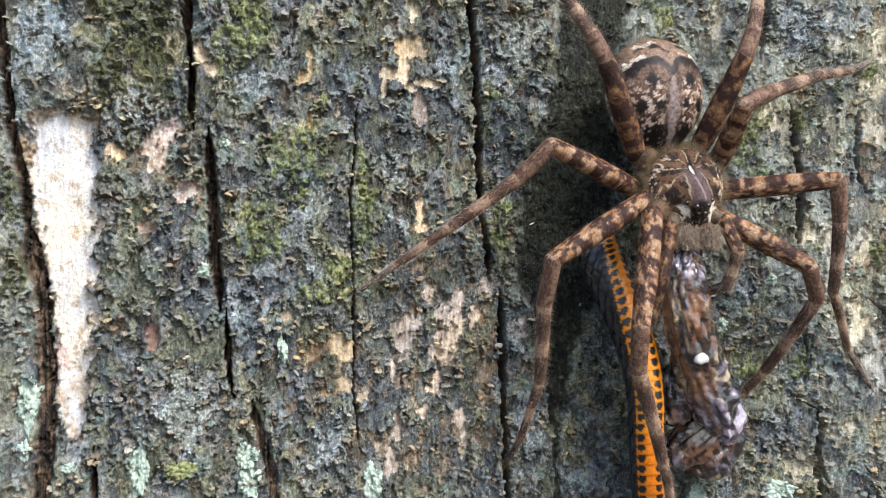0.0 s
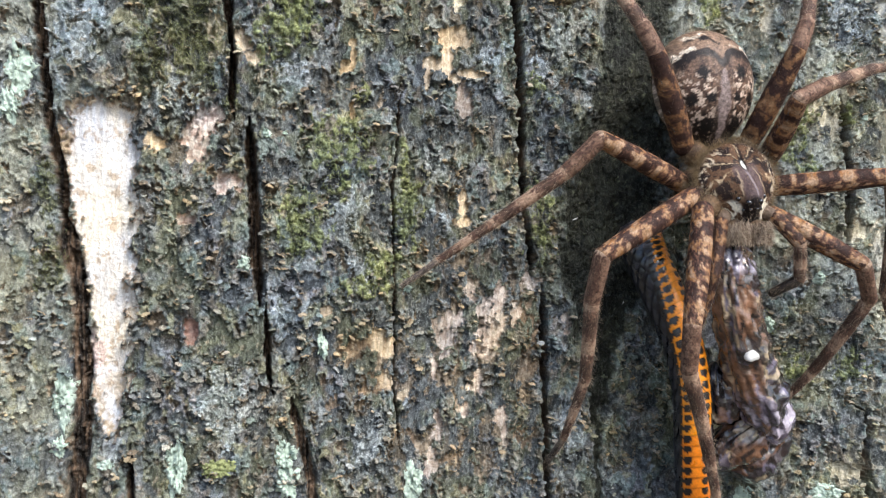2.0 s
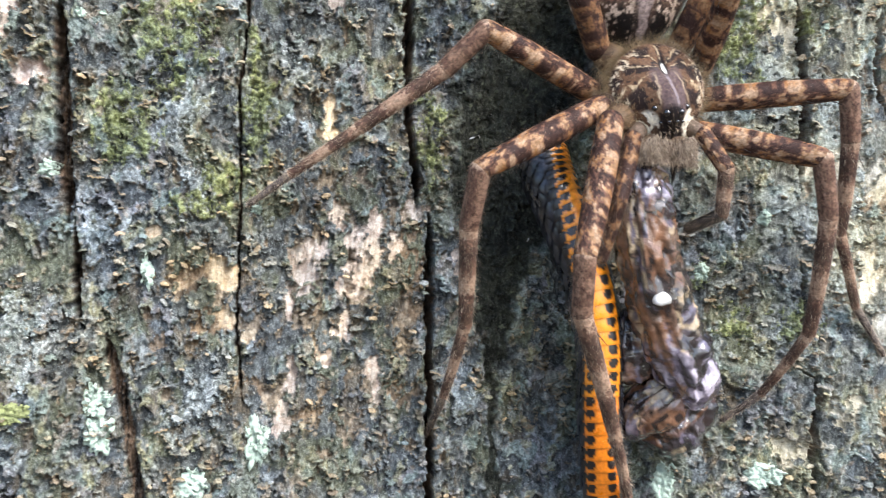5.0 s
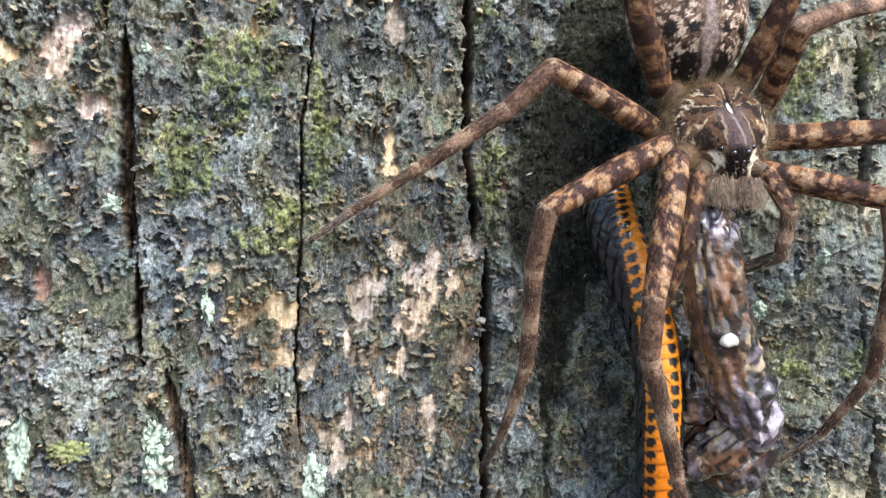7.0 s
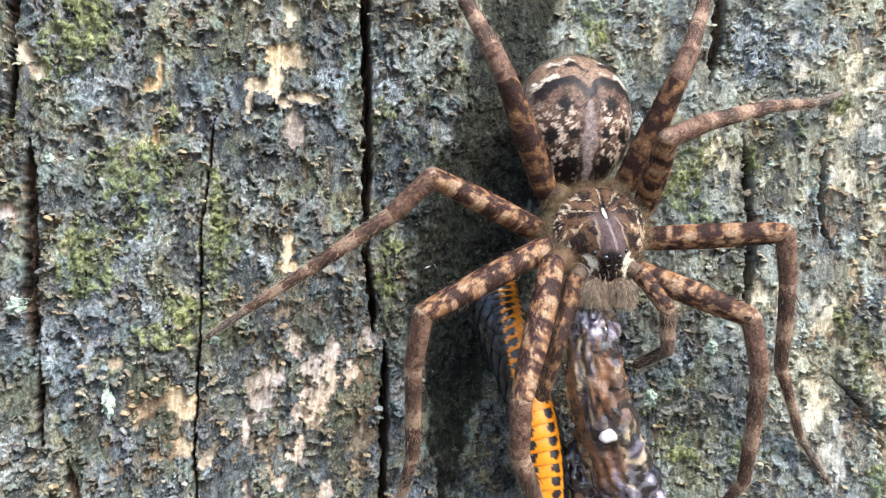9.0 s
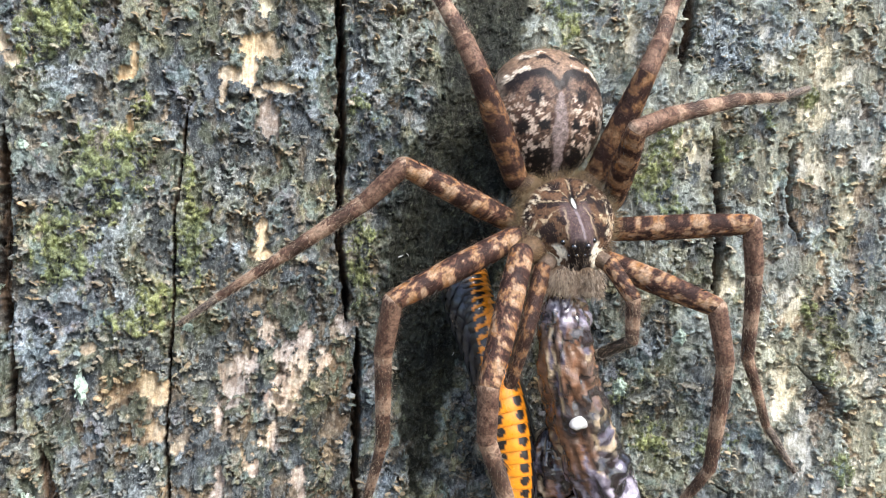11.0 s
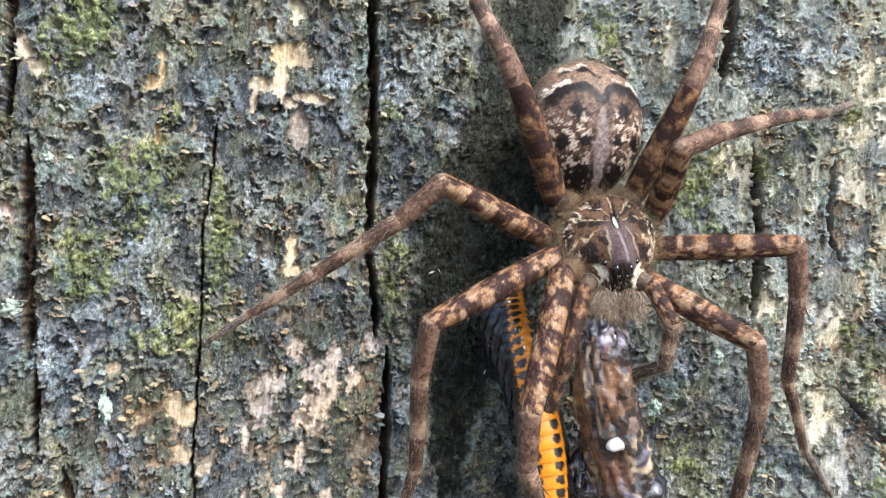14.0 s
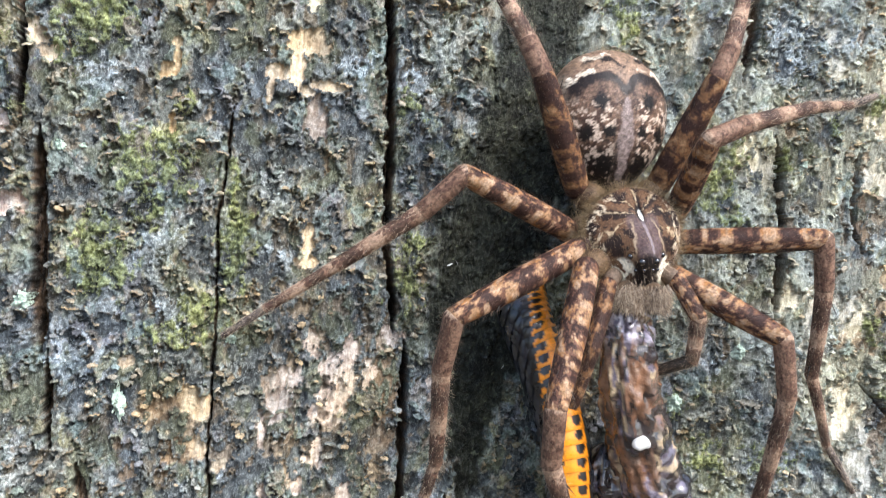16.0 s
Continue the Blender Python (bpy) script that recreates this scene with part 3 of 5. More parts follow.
def plates():
    """The bark, parted into plates along its main splits."""
    lines = [([-48, -19, -9, 5, 11, 48], [-16.5, -17.5, -19.9, -21.4, -23.4, -23.9]),
             ([-48, -32, -17, -16, -6.6, 0.7, 13.6, 15.2, 48], [6.5, 6.0, 2.3, 0.4, -1.2, -1.4, -2.5, -4.2, -5.2]),
             ([-48, -28.8, -4.7, -3.3, 6.2, 29.8, 48], [33.4, 33.0, 32.3, 30.6, 29.4, 28.4, 28.0]),
             ([-48, -29.6, -19.9, -0.5, 15.5, 25.6, 48], [73.0, 72.5, 71.0, 68.8, 69.1, 65.1, 66.6])]
    ny, nx = X.shape
    index = np.arange(ny * nx).reshape(ny, nx)
    quads = np.stack([index[:-1, :-1], index[:-1, 1:], index[1:, 1:], index[1:, :-1]], -1).reshape(-1, 4)
    cx, cz = (X[:-1, :-1] + STEP / 2).ravel(), (Z[:-1, :-1] + STEP / 2).ravel()
    which = sum((cx > np.interp(cz, *line)).astype(int) for line in lines)
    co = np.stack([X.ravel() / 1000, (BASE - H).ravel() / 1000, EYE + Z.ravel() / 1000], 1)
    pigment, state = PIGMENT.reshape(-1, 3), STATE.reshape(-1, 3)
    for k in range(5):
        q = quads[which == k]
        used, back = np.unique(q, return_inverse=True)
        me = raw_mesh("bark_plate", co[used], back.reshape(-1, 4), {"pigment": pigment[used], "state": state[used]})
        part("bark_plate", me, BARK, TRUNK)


def trunk_core():
    """The rest of the trunk, standing on the ground; set back behind the plates."""
    n, rows, radius = 180, 150, 200.0
    verts, faces = [], []
    for j in range(rows + 1):
        z = -EYE * 1000 - 20 + j * 20
        flare = 1 + 0.5 * math.exp(-(z + 620) / 120)
        for i in range(n):
            a = 2 * math.pi * i / n
            x, y = 34 + radius * flare * math.sin(a), radius * (1 - math.cos(a) * flare)
            y += trunk_profile(np.array(34.0)) + 6.0 + 3.0 * noise.noise((x / 14, y / 14, z / 60))
            if abs(x - 34) < 88 and math.cos(a) > 0:
                y = max(y, float(trunk_profile(np.array(x))) + (4.5 if abs(z) < 60 else 0.5) + 1.5 * noise.noise((x / 9, 0, z / 40)))
            verts.append((x / 1000, y / 1000, EYE + z / 1000))
    for j in range(rows):
        for i in range(n):
            faces.append((j * n + i, j * n + (i + 1) % n, (j + 1) * n + (i + 1) % n, (j + 1) * n + i))
    last = rows * n
    faces += [(last + i, last + i + 1, last + n - 2 - i, last + n - 1 - i) for i in range(n // 2 - 1)]
    v = np.array(verts) * 1000
    tone = smooth(-0.5, 0.5, fbm((v[:, 0] + v[:, 1]) / 16, v[:, 2] / 40, 4, 191))
    ob = new("tree_trunk", raw_mesh("tree_trunk", verts, faces, {"pigment": between((0.055, 0.060, 0.058), (0.21, 0.215, 0.185), tone), "state": np.tile([0.0, 0.3, 1.0], (len(v), 1))}))
    ob.data.materials.append(BARK)
    return tagged(ob, "weathered tree trunk with cracked grey-green flaking bark", "tree trunk", kind="structure")


def ground():
    n = 40
    ring = [0.0] + [0.3 * 1.33 ** k for k in range(30)]
    verts = [(r * math.cos(2 * math.pi * i / n), r * math.sin(2 * math.pi * i / n), 0.012 * noise.noise((r * 3, i * 0.7, 0)) if r else 0) for r in ring for i in range(n)]
    faces = [(j * n + i, j * n + (i + 1) % n, (j + 1) * n + (i + 1) % n, (j + 1) * n + i) for j in range(len(ring) - 1) for i in range(n)]
    ob = new("ground", raw_mesh("ground", verts, faces))
    ob.data.materials.append(SOIL)
    tagged(ob, "brown forest floor of leaf litter under the tree", "ground", kind="structure")


def flakes():
    """Tongues of crust that have come loose below and curl out from the bark, ochre at their free edge."""
    r = random.Random(77)
    shapes = []
    for k in range(16):
        across, down, verts, faces, tone = 14, 7, [], [], []
        ph = [r.uniform(0, 6.3) for _ in range(3)]
        rise, tall, sag = r.uniform(0.35, 0.75), r.uniform(0.5, 1.0), r.uniform(0.3, 0.8)
        for under in (0, 1):
            for i in range(down + 1):
                q = i / down
                for j in range(across + 1):
                    u = -1 + 2 * j / across
                    rag = 0.13 * math.sin(3 * u + ph[0]) + 0.10 * math.sin(8 * u + ph[1]) + 0.06 * math.sin(17 * u + ph[2])
                    x = u * (1 - 0.10 * q)
                    z = 0.35 * (1 - u * u) - q * tall * (1 - sag * u * u + rag)
                    y = 0.14 - rise * q ** 1.7 * (1 - 0.45 * u * u) + 0.05 * math.sin(5 * u + ph[1]) + 0.10 * under * (1 - 0.5 * q)
                    verts.append((x / 1000, y / 1000, z / 1000))
                    tone.append(0.0 if under else q)
        per = (down + 1) * (across + 1)
        for under in (0, 1):
            for i in range(down):
                for j in range(across):
                    a = under * per + i * (across + 1) + j
                    f = [a, a + across + 1, a + across + 2, a + 1]
                    faces.append(f if under == 0 else f[::-1])
        edge = [down * (across + 1) + j for j in range(across + 1)]
        faces += [(edge[j], per + edge[j], per + edge[j + 1], edge[j + 1]) for j in range(across)]
        q = np.array(tone)
        mid = r.choice([(0.13, 0.14, 0.135), (0.17, 0.165, 0.135), (0.10, 0.11, 0.11), (0.18, 0.14, 0.095)])
        edge_tone = r.choice([(0.40, 0.29, 0.16), (0.25, 0.19, 0.125), (0.30, 0.29, 0.24), (0.22, 0.20, 0.16)])
        c = between(mid, edge_tone, smooth(0.45, 0.8, q + 0.2 * np.sin(np.arange(len(q)) * 2.1)))
        c[per:] = (0.16, 0.115, 0.07)
        me = raw_mesh("bark_flake", verts, faces, {"pigment": c, "state": np.zeros((len(q), 3))})
        me.materials.append(BARK)
        shapes.append(me)

    def stick(x, z, size, turn, k):
        ob = new("bark_flake", shapes[k])
        ob.parent = TRUNK
        ob.matrix_local = Matrix.Translation(at_mm(x, surface(x, z) - 0.02, z)) @ pose(0, 0, 0, 0, turn, r.gauss(0, 6)) @ Matrix.Diagonal((size, min(size, 0.8), size * 0.9, 1))

    for k, (x, z, size) in enumerate([(6.2, -1.0, 0.9), (11.4, 23.4, 0.9), (13.2, 23.5, 0.6), (15.9, -9.6, 1.1), (17.4, -12.4, 0.8), (8.6, 17.2, 0.9), (-6.4, 2.9, 0.7), (1.4, -1.2, 0.6), (9.6, 16.6, 0.7), (24.0, 19.9, 0.9), (70.0, -8.0, 1.0), (66.4, -8.8, 1.3), (72.0, -20.5, 1.0), (88.0, -6.6, 1.2), (78.0, 13.0, 0.9), (80.6, 12.2, 0.8)]):
        stick(x, z, size, r.gauss(0, 10), k)
    want = lift * np.maximum(TOP_RIM * TOP_HANGS, LOW_RIM * LOW_HANGS) * (1 - WET_SHADE) * (1 - SPLIT) * (1 - MOSSY) * (np.abs(Z) < 33) * (X > -26) * (X < 92)
    ii, jj = np.nonzero(want > 0.45)
    order = np.random.RandomState(3).permutation(len(ii))[:270]
    for i, j in zip(ii[order], jj[order]):
        stick(float(X[i, j]), float(Z[i, j]) + 0.1, r.uniform(0.32, 0.62) * r.uniform(0.7, 1.4), r.gauss(0, 22), r.randrange(16))
    for x, z in [(16.4, 21.9), (6.8, 19.5), (-6.4, 1.6), (-9.5, 20.3), (37.9, 5.6), (36.6, 3.4), (35.9, 3.1), (27.4, -21.5), (21.9, -8.0), (42.0, -6.8), (58.0, 26.0), (84.0, 8.5), (86.5, 24.0)]:
        ob = new("pale_fleck", shapes[int(abs(x * 7)) % 16])
        ob.parent = TRUNK
        size = r.uniform(0.25, 0.42)
        ob.matrix_local = Matrix.Translation(at_mm(x, surface(x, z) + 0.02, z)) @ pose(0, 0, 0, 0, r.uniform(0, 360), 0) @ Matrix.Diagonal((size, size, size * 0.7, 1))
        ob.material_slots[0].link = "OBJECT"
        ob.material_slots[0].material = BEAD


def crumbs():
    """Granules of lichen and small lifted scales of crust, too many to count."""
    r = np.random.RandomState(9)

    def scatter(many, want):
        x, z = r.uniform(-30, 97, many), r.uniform(-36, 36, many)
        i, j = np.round((z - gz[0]) / STEP).astype(int), np.round((x - gx[0]) / STEP).astype(int)
        keep = r.rand(many) < (want * (1 - SPLIT))[i, j]
        return x[keep], z[keep], i[keep], j[keep]

    x, z, i, j = scatter(110000, (0.10 + 0.55 * FROST + 0.10 * WARM + 0.25 * MOSSY) * (1 - 0.93 * WET_SHADE) * TOP)
    n = len(x)
    base = np.stack([x, (BASE - H)[i, j] + 0.02, z], 1)
    size, turn = 0.04 + 0.08 * r.rand(n) ** 2, r.rand(n) * 6.28
    v = np.zeros((n, 5, 3))
    for k in range(4):
        a = turn + k * 1.5708 + r.randn(n) * 0.25
        rr = size * (0.7 + 0.6 * r.rand(n))
        v[:, k] = base + np.stack([rr * np.cos(a), 0 * a + 0.03, rr * 1.2 * np.sin(a)], 1)
    v[:, 4] = base + np.stack([size * r.randn(n) * 0.35, -size * (0.6 + 0.9 * r.rand(n)), size * r.randn(n) * 0.35], 1)
    q = np.arange(n)[:, None] * 5
    f = np.concatenate([q + [0, 1, 4], q + [1, 2, 4], q + [2, 3, 4], q + [3, 0, 4]])
    c = np.clip(PIGMENT[i, j] * (0.75 + 0.9 * r.rand(n) ** 2)[:, None], 0, 0.6)
    ob = part("lichen_granules", raw_mesh("lichen_granules", v.reshape(-1, 3) / 1000 + np.array([0, 0, EYE]), f[:, ::-1], {"pigment": np.repeat(c, 5, 0), "state": np.zeros((5 * n, 3))}, sharp=True), BARK)
    tagged(ob, "tiny pale and brown granules of lichen crusting the bark", "lichen", kind="stuff")
    # small tongues of crust that curl out along the broken fronts
    x, z, i, j = scatter(200000, (0.02 * lift + 0.55 * lift * np.maximum(TOP_RIM * TOP_HANGS, LOW_RIM * LOW_HANGS)) * (1 - 0.8 * WET_SHADE) * (1 - 0.6 * MOSSY) * (1 - OPEN))
    x, z, i, j = x[:4200], z[:4200], i[:4200], j[:4200]
    n = len(x)
    u, q, under = [g.ravel() for g in np.meshgrid(np.linspace(-1, 1, 7), np.linspace(0, 1, 4), [0, 1], indexing="ij")]
    half, tall, rise, turn = 0.14 + 0.34 * r.rand(n, 1) ** 1.6, 0.6 + 0.5 * r.rand(n, 1), 0.25 + 0.45 * r.rand(n, 1), 0.4 * r.randn(n, 1)
    rag = 0.22 * r.randn(n, len(u))
    lx = half * u * (1 - 0.1 * q) + 0.03 * rag
    lz = half * (0.35 * (1 - u * u) - q * tall * (1 - 0.6 * u * u + rag))
    ly = 0.08 - half * rise * q ** 1.6 * (1.2 - 0.5 * u * u) * 1.6 + 0.05 * under
    v = np.stack([x[:, None] + lx * np.cos(turn) - lz * np.sin(turn), (BASE - H)[i, j][:, None] + ly, z[:, None] + lx * np.sin(turn) + lz * np.cos(turn)], -1)
    k = np.arange(len(u)).reshape(7, 4, 2)
    top = np.stack([k[:-1, :-1, 0], k[:-1, 1:, 0], k[1:, 1:, 0], k[1:, :-1, 0]], -1).reshape(-1, 4)
    low = np.stack([k[:-1, :-1, 1], k[1:, :-1, 1], k[1:, 1:, 1], k[:-1, 1:, 1]], -1).reshape(-1, 4)
    hem = np.stack([k[:-1, -1, 0], k[:-1, -1, 1], k[1:, -1, 1], k[1:, -1, 0]], -1)
    f = (np.arange(n)[:, None, None] * len(u) + np.concatenate([top, low, hem])[None]).reshape(-1, 4)
    body = PIGMENT[i, j] * (0.8 + 0.6 * r.rand(n))[:, None]
    hems = np.where(r.rand(n, 1) < 0.82, 1.10 * body, np.array([(0.38, 0.27, 0.15), (0.27, 0.20, 0.125), (0.32, 0.31, 0.25), (0.22, 0.17, 0.11)])[r.randint(0, 4, n)])
    c = body[:, None] + (hems - body)[:, None] * (0.85 * smooth(0.5, 0.9, q))[None, :, None]
    ob = part("crust_scales", raw_mesh("crust_scales", v.reshape(-1, 3) / 1000 + np.array([0, 0, EYE]), f, {"pigment": c.reshape(-1, 3), "state": np.tile([0.0, 0.1, 0.5], (n * len(u), 1))}), BARK)
    tagged(ob, "thin grey and tan scales of crust lifting from the bark", "bark crust", kind="stuff")


ground()
TRUNK = trunk_core()
plates()


# ---- growth on the bark ----
def surface(x, z):
    """The bark's y (mm) at a place on its front."""
    i, j = int(round((z - gz[0]) / STEP)), int(round((x - gx[0]) / STEP))
    return float(BASE[i, j] - H[i, j])


def lichen(x, z, rx, rz, seed, material, label):
    """A thin lobed crust that follows the bark beneath it."""
    n, rings = 72, 14
    r = random.Random(seed)
    ph = [r.uniform(0, 6.3) for _ in range(4)]
    verts, faces = [], []
    for k in range(rings + 1):
        f = k / rings
        for i in range(n):
            a = 2 * math.pi * i / n
            lobe = 1 + sum(w * noise.noise((math.cos(a) * q + ph[0], math.sin(a) * q, seed * 1.7)) for w, q in ((0.45, 1.2), (0.35, 3.5), (0.25, 8.0)))
            px, pz = x + rx * lobe * f * math.cos(a), z + rz * lobe * f * math.sin(a)
            rise = 0.22 * (1 - f ** 6) + 0.24 * noise.noise((px * 2.6 + seed, pz * 2.6, 0)) - (0.35 if k == rings else 0)
            verts.append(at_mm(px, surface(px, pz) - rise, pz))
    for k in range(rings):
        for i in range(n):
            faces.append((k * n + i, k * n + (i + 1) % n, (k + 1) * n + (i + 1) % n, (k + 1) * n + i))
    ob = part("lichen", raw_mesh("lichen", verts, faces), material)
    tagged(ob, label, "lichen", "lichens on the bark")


for k, (x, z, rx, rz) in enumerate([(-20.7, -16.0, 1.2, 3.0), (-21.0, -20.8, 0.8, 1.1), (5.5, -11.2, 0.7, 1.5), (-2.8, -2.2, 0.7, 0.8), (-0.6, 11.4, 0.5, 0.5), (1.6, -22.5, 1.1, 1.6), (2.0, -25.6, 1.3, 1.8), (15.7, -26.6, 1.1, 2.4), (-9.5, -23.4, 1.1, 2.6), (-16.5, -22.8, 0.8, 0.6),
                                    (-25.0, 17.0, 1.4, 2.6), (-25.9, 13.4, 1.0, 1.8), (15.0, -5.0, 0.6, 0.5), (56.6, -31.2, 1.2, 2.2), (66.2, -30.0, 1.9, 1.5), (10.2, -30.2, 1.2, 1.4), (1.3, 11.5, 0.35, 0.25), (65.3, -3.8, 0.7, 0.9), (59.6, -9.6, 0.8, 0.9), (70.6, 15.6, 0.4, 0.35)]):
    lichen(x, z, rx, rz, k, MINT, "pale mint-green crust of lichen on the bark")
lichen(-5.3, -23.4, 1.9, 1.0, 40, MOSS, "yellow-green crust of lichen on a bark plate")


def moss():
    """Short moss: thousands of tiny leaflets standing on the bark where it is green."""
    r = np.random.RandomState(5)
    ii, jj = np.nonzero(np.maximum(MOSSY, DEEPMOSS) > 0.75)
    pick = r.choice(len(ii), 9000)
    verts, faces = np.zeros((len(pick), 3, 3)), np.arange(len(pick) * 3).reshape(-1, 3)
    ii, jj = ii[pick], jj[pick]
    base = np.stack([X[ii, jj], (BASE - H)[ii, jj] + 0.05, Z[ii, jj]], 1)
    a = r.rand(len(pick)) * 6.28
    side = np.stack([np.cos(a), 0 * a, np.sin(a)], 1) * 0.055
    tip = np.stack([r.randn(len(pick)) * 0.16, -0.22 - 0.25 * r.rand(len(pick)), 0.10 + r.randn(len(pick)) * 0.16], 1)
    verts[:, 0], verts[:, 1], verts[:, 2] = base - side, base + side, base + tip
    verts = verts.reshape(-1, 3) / 1000 + np.array([0, 0, EYE])
    ob = part("moss", raw_mesh("moss", verts, faces, sharp=True), MOSS)
    tagged(ob, "short olive-green moss growing on the bark", "moss", kind="stuff")


moss()


# ---- bodies ----
def curve_points(points, count):
    """A smooth line through the points, in even steps of their spacing."""
    p = [2 * np.array(points[0]) - np.array(points[1])] + [np.array(q, float) for q in points] + [2 * np.array(points[-1]) - np.array(points[-2])]
    out = []
    for s in np.linspace(0, len(points) - 1, count):
        k = min(int(s), len(points) - 2)
        f = s - k
        a, b, c, d = p[k], p[k + 1], p[k + 2], p[k + 3]
        out.append(0.5 * (2 * b + (c - a) * f + (2 * a - 5 * b + 4 * c - d) * f * f + (3 * b - a - 3 * c + d) * f ** 3))
    return np.array(out)


def frames_of(line, facing=(0, -1, 0)):
    """Along a line: the way, the side that faces the viewer, and the other side."""
    way = np.gradient(line, axis=0)
    way /= np.linalg.norm(way, axis=1)[:, None]
    f = np.array(facing) - way * (way @ np.array(facing))[:, None]
    f /= np.linalg.norm(f, axis=1)[:, None]
    return way, f, np.cross(f, way)


def tube(line, radius, around=20, shape=None):
    """A closed skin round a line (mm). shape(s, a) scales the radius. Returns places, quads, s and a for each place."""
    n = len(line)
    way, f, b = frames_of(line)
    s, a = np.meshgrid(np.linspace(0, 1, n), np.arange(around) * 2 * np.pi / around, indexing="ij")
    r = np.repeat(np.asarray(radius, float)[:, None], around, 1)
    if shape is not None:
        r = r * shape(s, a)
    co = line[:, None] + r[..., None] * (np.cos(a)[..., None] * f[:, None] + np.sin(a)[..., None] * b[:, None])
    k = np.arange(n * around).reshape(n, around)
    quads = np.stack([k[:-1], np.roll(k[:-1], -1, 1), np.roll(k[1:], -1, 1), k[1:]], -1).reshape(-1, 4)
    return co.reshape(-1, 3), quads, s.ravel(), a.ravel()


def blend(a, b, k):
    return np.asarray(a) * (1 - k)[:, None] + np.asarray(b) * k[:, None]


TAN_C, ORANGE_C, BROWN_C, DARK_C = (0.28, 0.160, 0.084), (0.250, 0.112, 0.040), (0.112, 0.054, 0.034), (0.034, 0.016, 0.012)
PALE_C = (0.40, 0.290, 0.205)


def rounded(n, p=0.5, ends=0.12):
    """Radius factor that closes both ends of a tube roundly."""
    s = np.linspace(0, 1, n)
    e = np.minimum(s, 1 - s) / ends
    return np.where(e < 1, np.sqrt(np.clip(1 - (1 - np.minimum(e, 1)) ** 2, 0, 1)) ** (2 * p), 1.0)


def hairs(points, normals, lean, length, count, seed, width=0.022, stand=0.75):
    """Thin tapering bristles that stand on a skin."""
    r = np.random.RandomState(seed)
    k = r.randint(0, len(points), count)
    p, n = points[k] + r.randn(count, 3) * 0.05, normals[k]
    way = n * stand + np.asarray(lean) * 0.8 + r.randn(count, 3) * 0.22
    way /= np.linalg.norm(way, axis=1)[:, None]
    side = np.cross(way, r.randn(count, 3))
    side /= np.linalg.norm(side, axis=1)[:, None]
    ln = length * (0.5 + r.rand(count))[:, None]
    other = np.cross(way, side)
    base = p - n * 0.03
    v = np.stack([base + side * width, base - side * width * 0.5 + other * width * 0.87, base - side * width * 0.5 - other * width * 0.87, p + way * ln], 1).reshape(-1, 3)
    q = np.arange(count)[:, None] * 4
    return v, np.concatenate([q + [0, 1, 3], q + [1, 2, 3], q + [2, 0, 3]])


SPIDER = tagged(new("spider"), "large mottled brown hairy spider feeding head-down on the bark", "spider")
SPIDER.location = at_mm(50, 0, 7)
ORIGIN = np.array([50.0, 0.0, 7.0])


def local(v):
    return (np.asarray(v) - ORIGIN) / 1000


def along(p0, p1):
    """The pose of a limb's segment whose length runs along its z, from joint to joint (mm)."""
    z = (Vector(p1) - Vector(p0)).normalized()
    y = -(Vector((0, -1, 0)) - z * -z.y).normalized()
    m = Matrix((y.cross(z), y, z)).transposed().to_4x4()
    m.translation = Vector(local(p0))
    return m


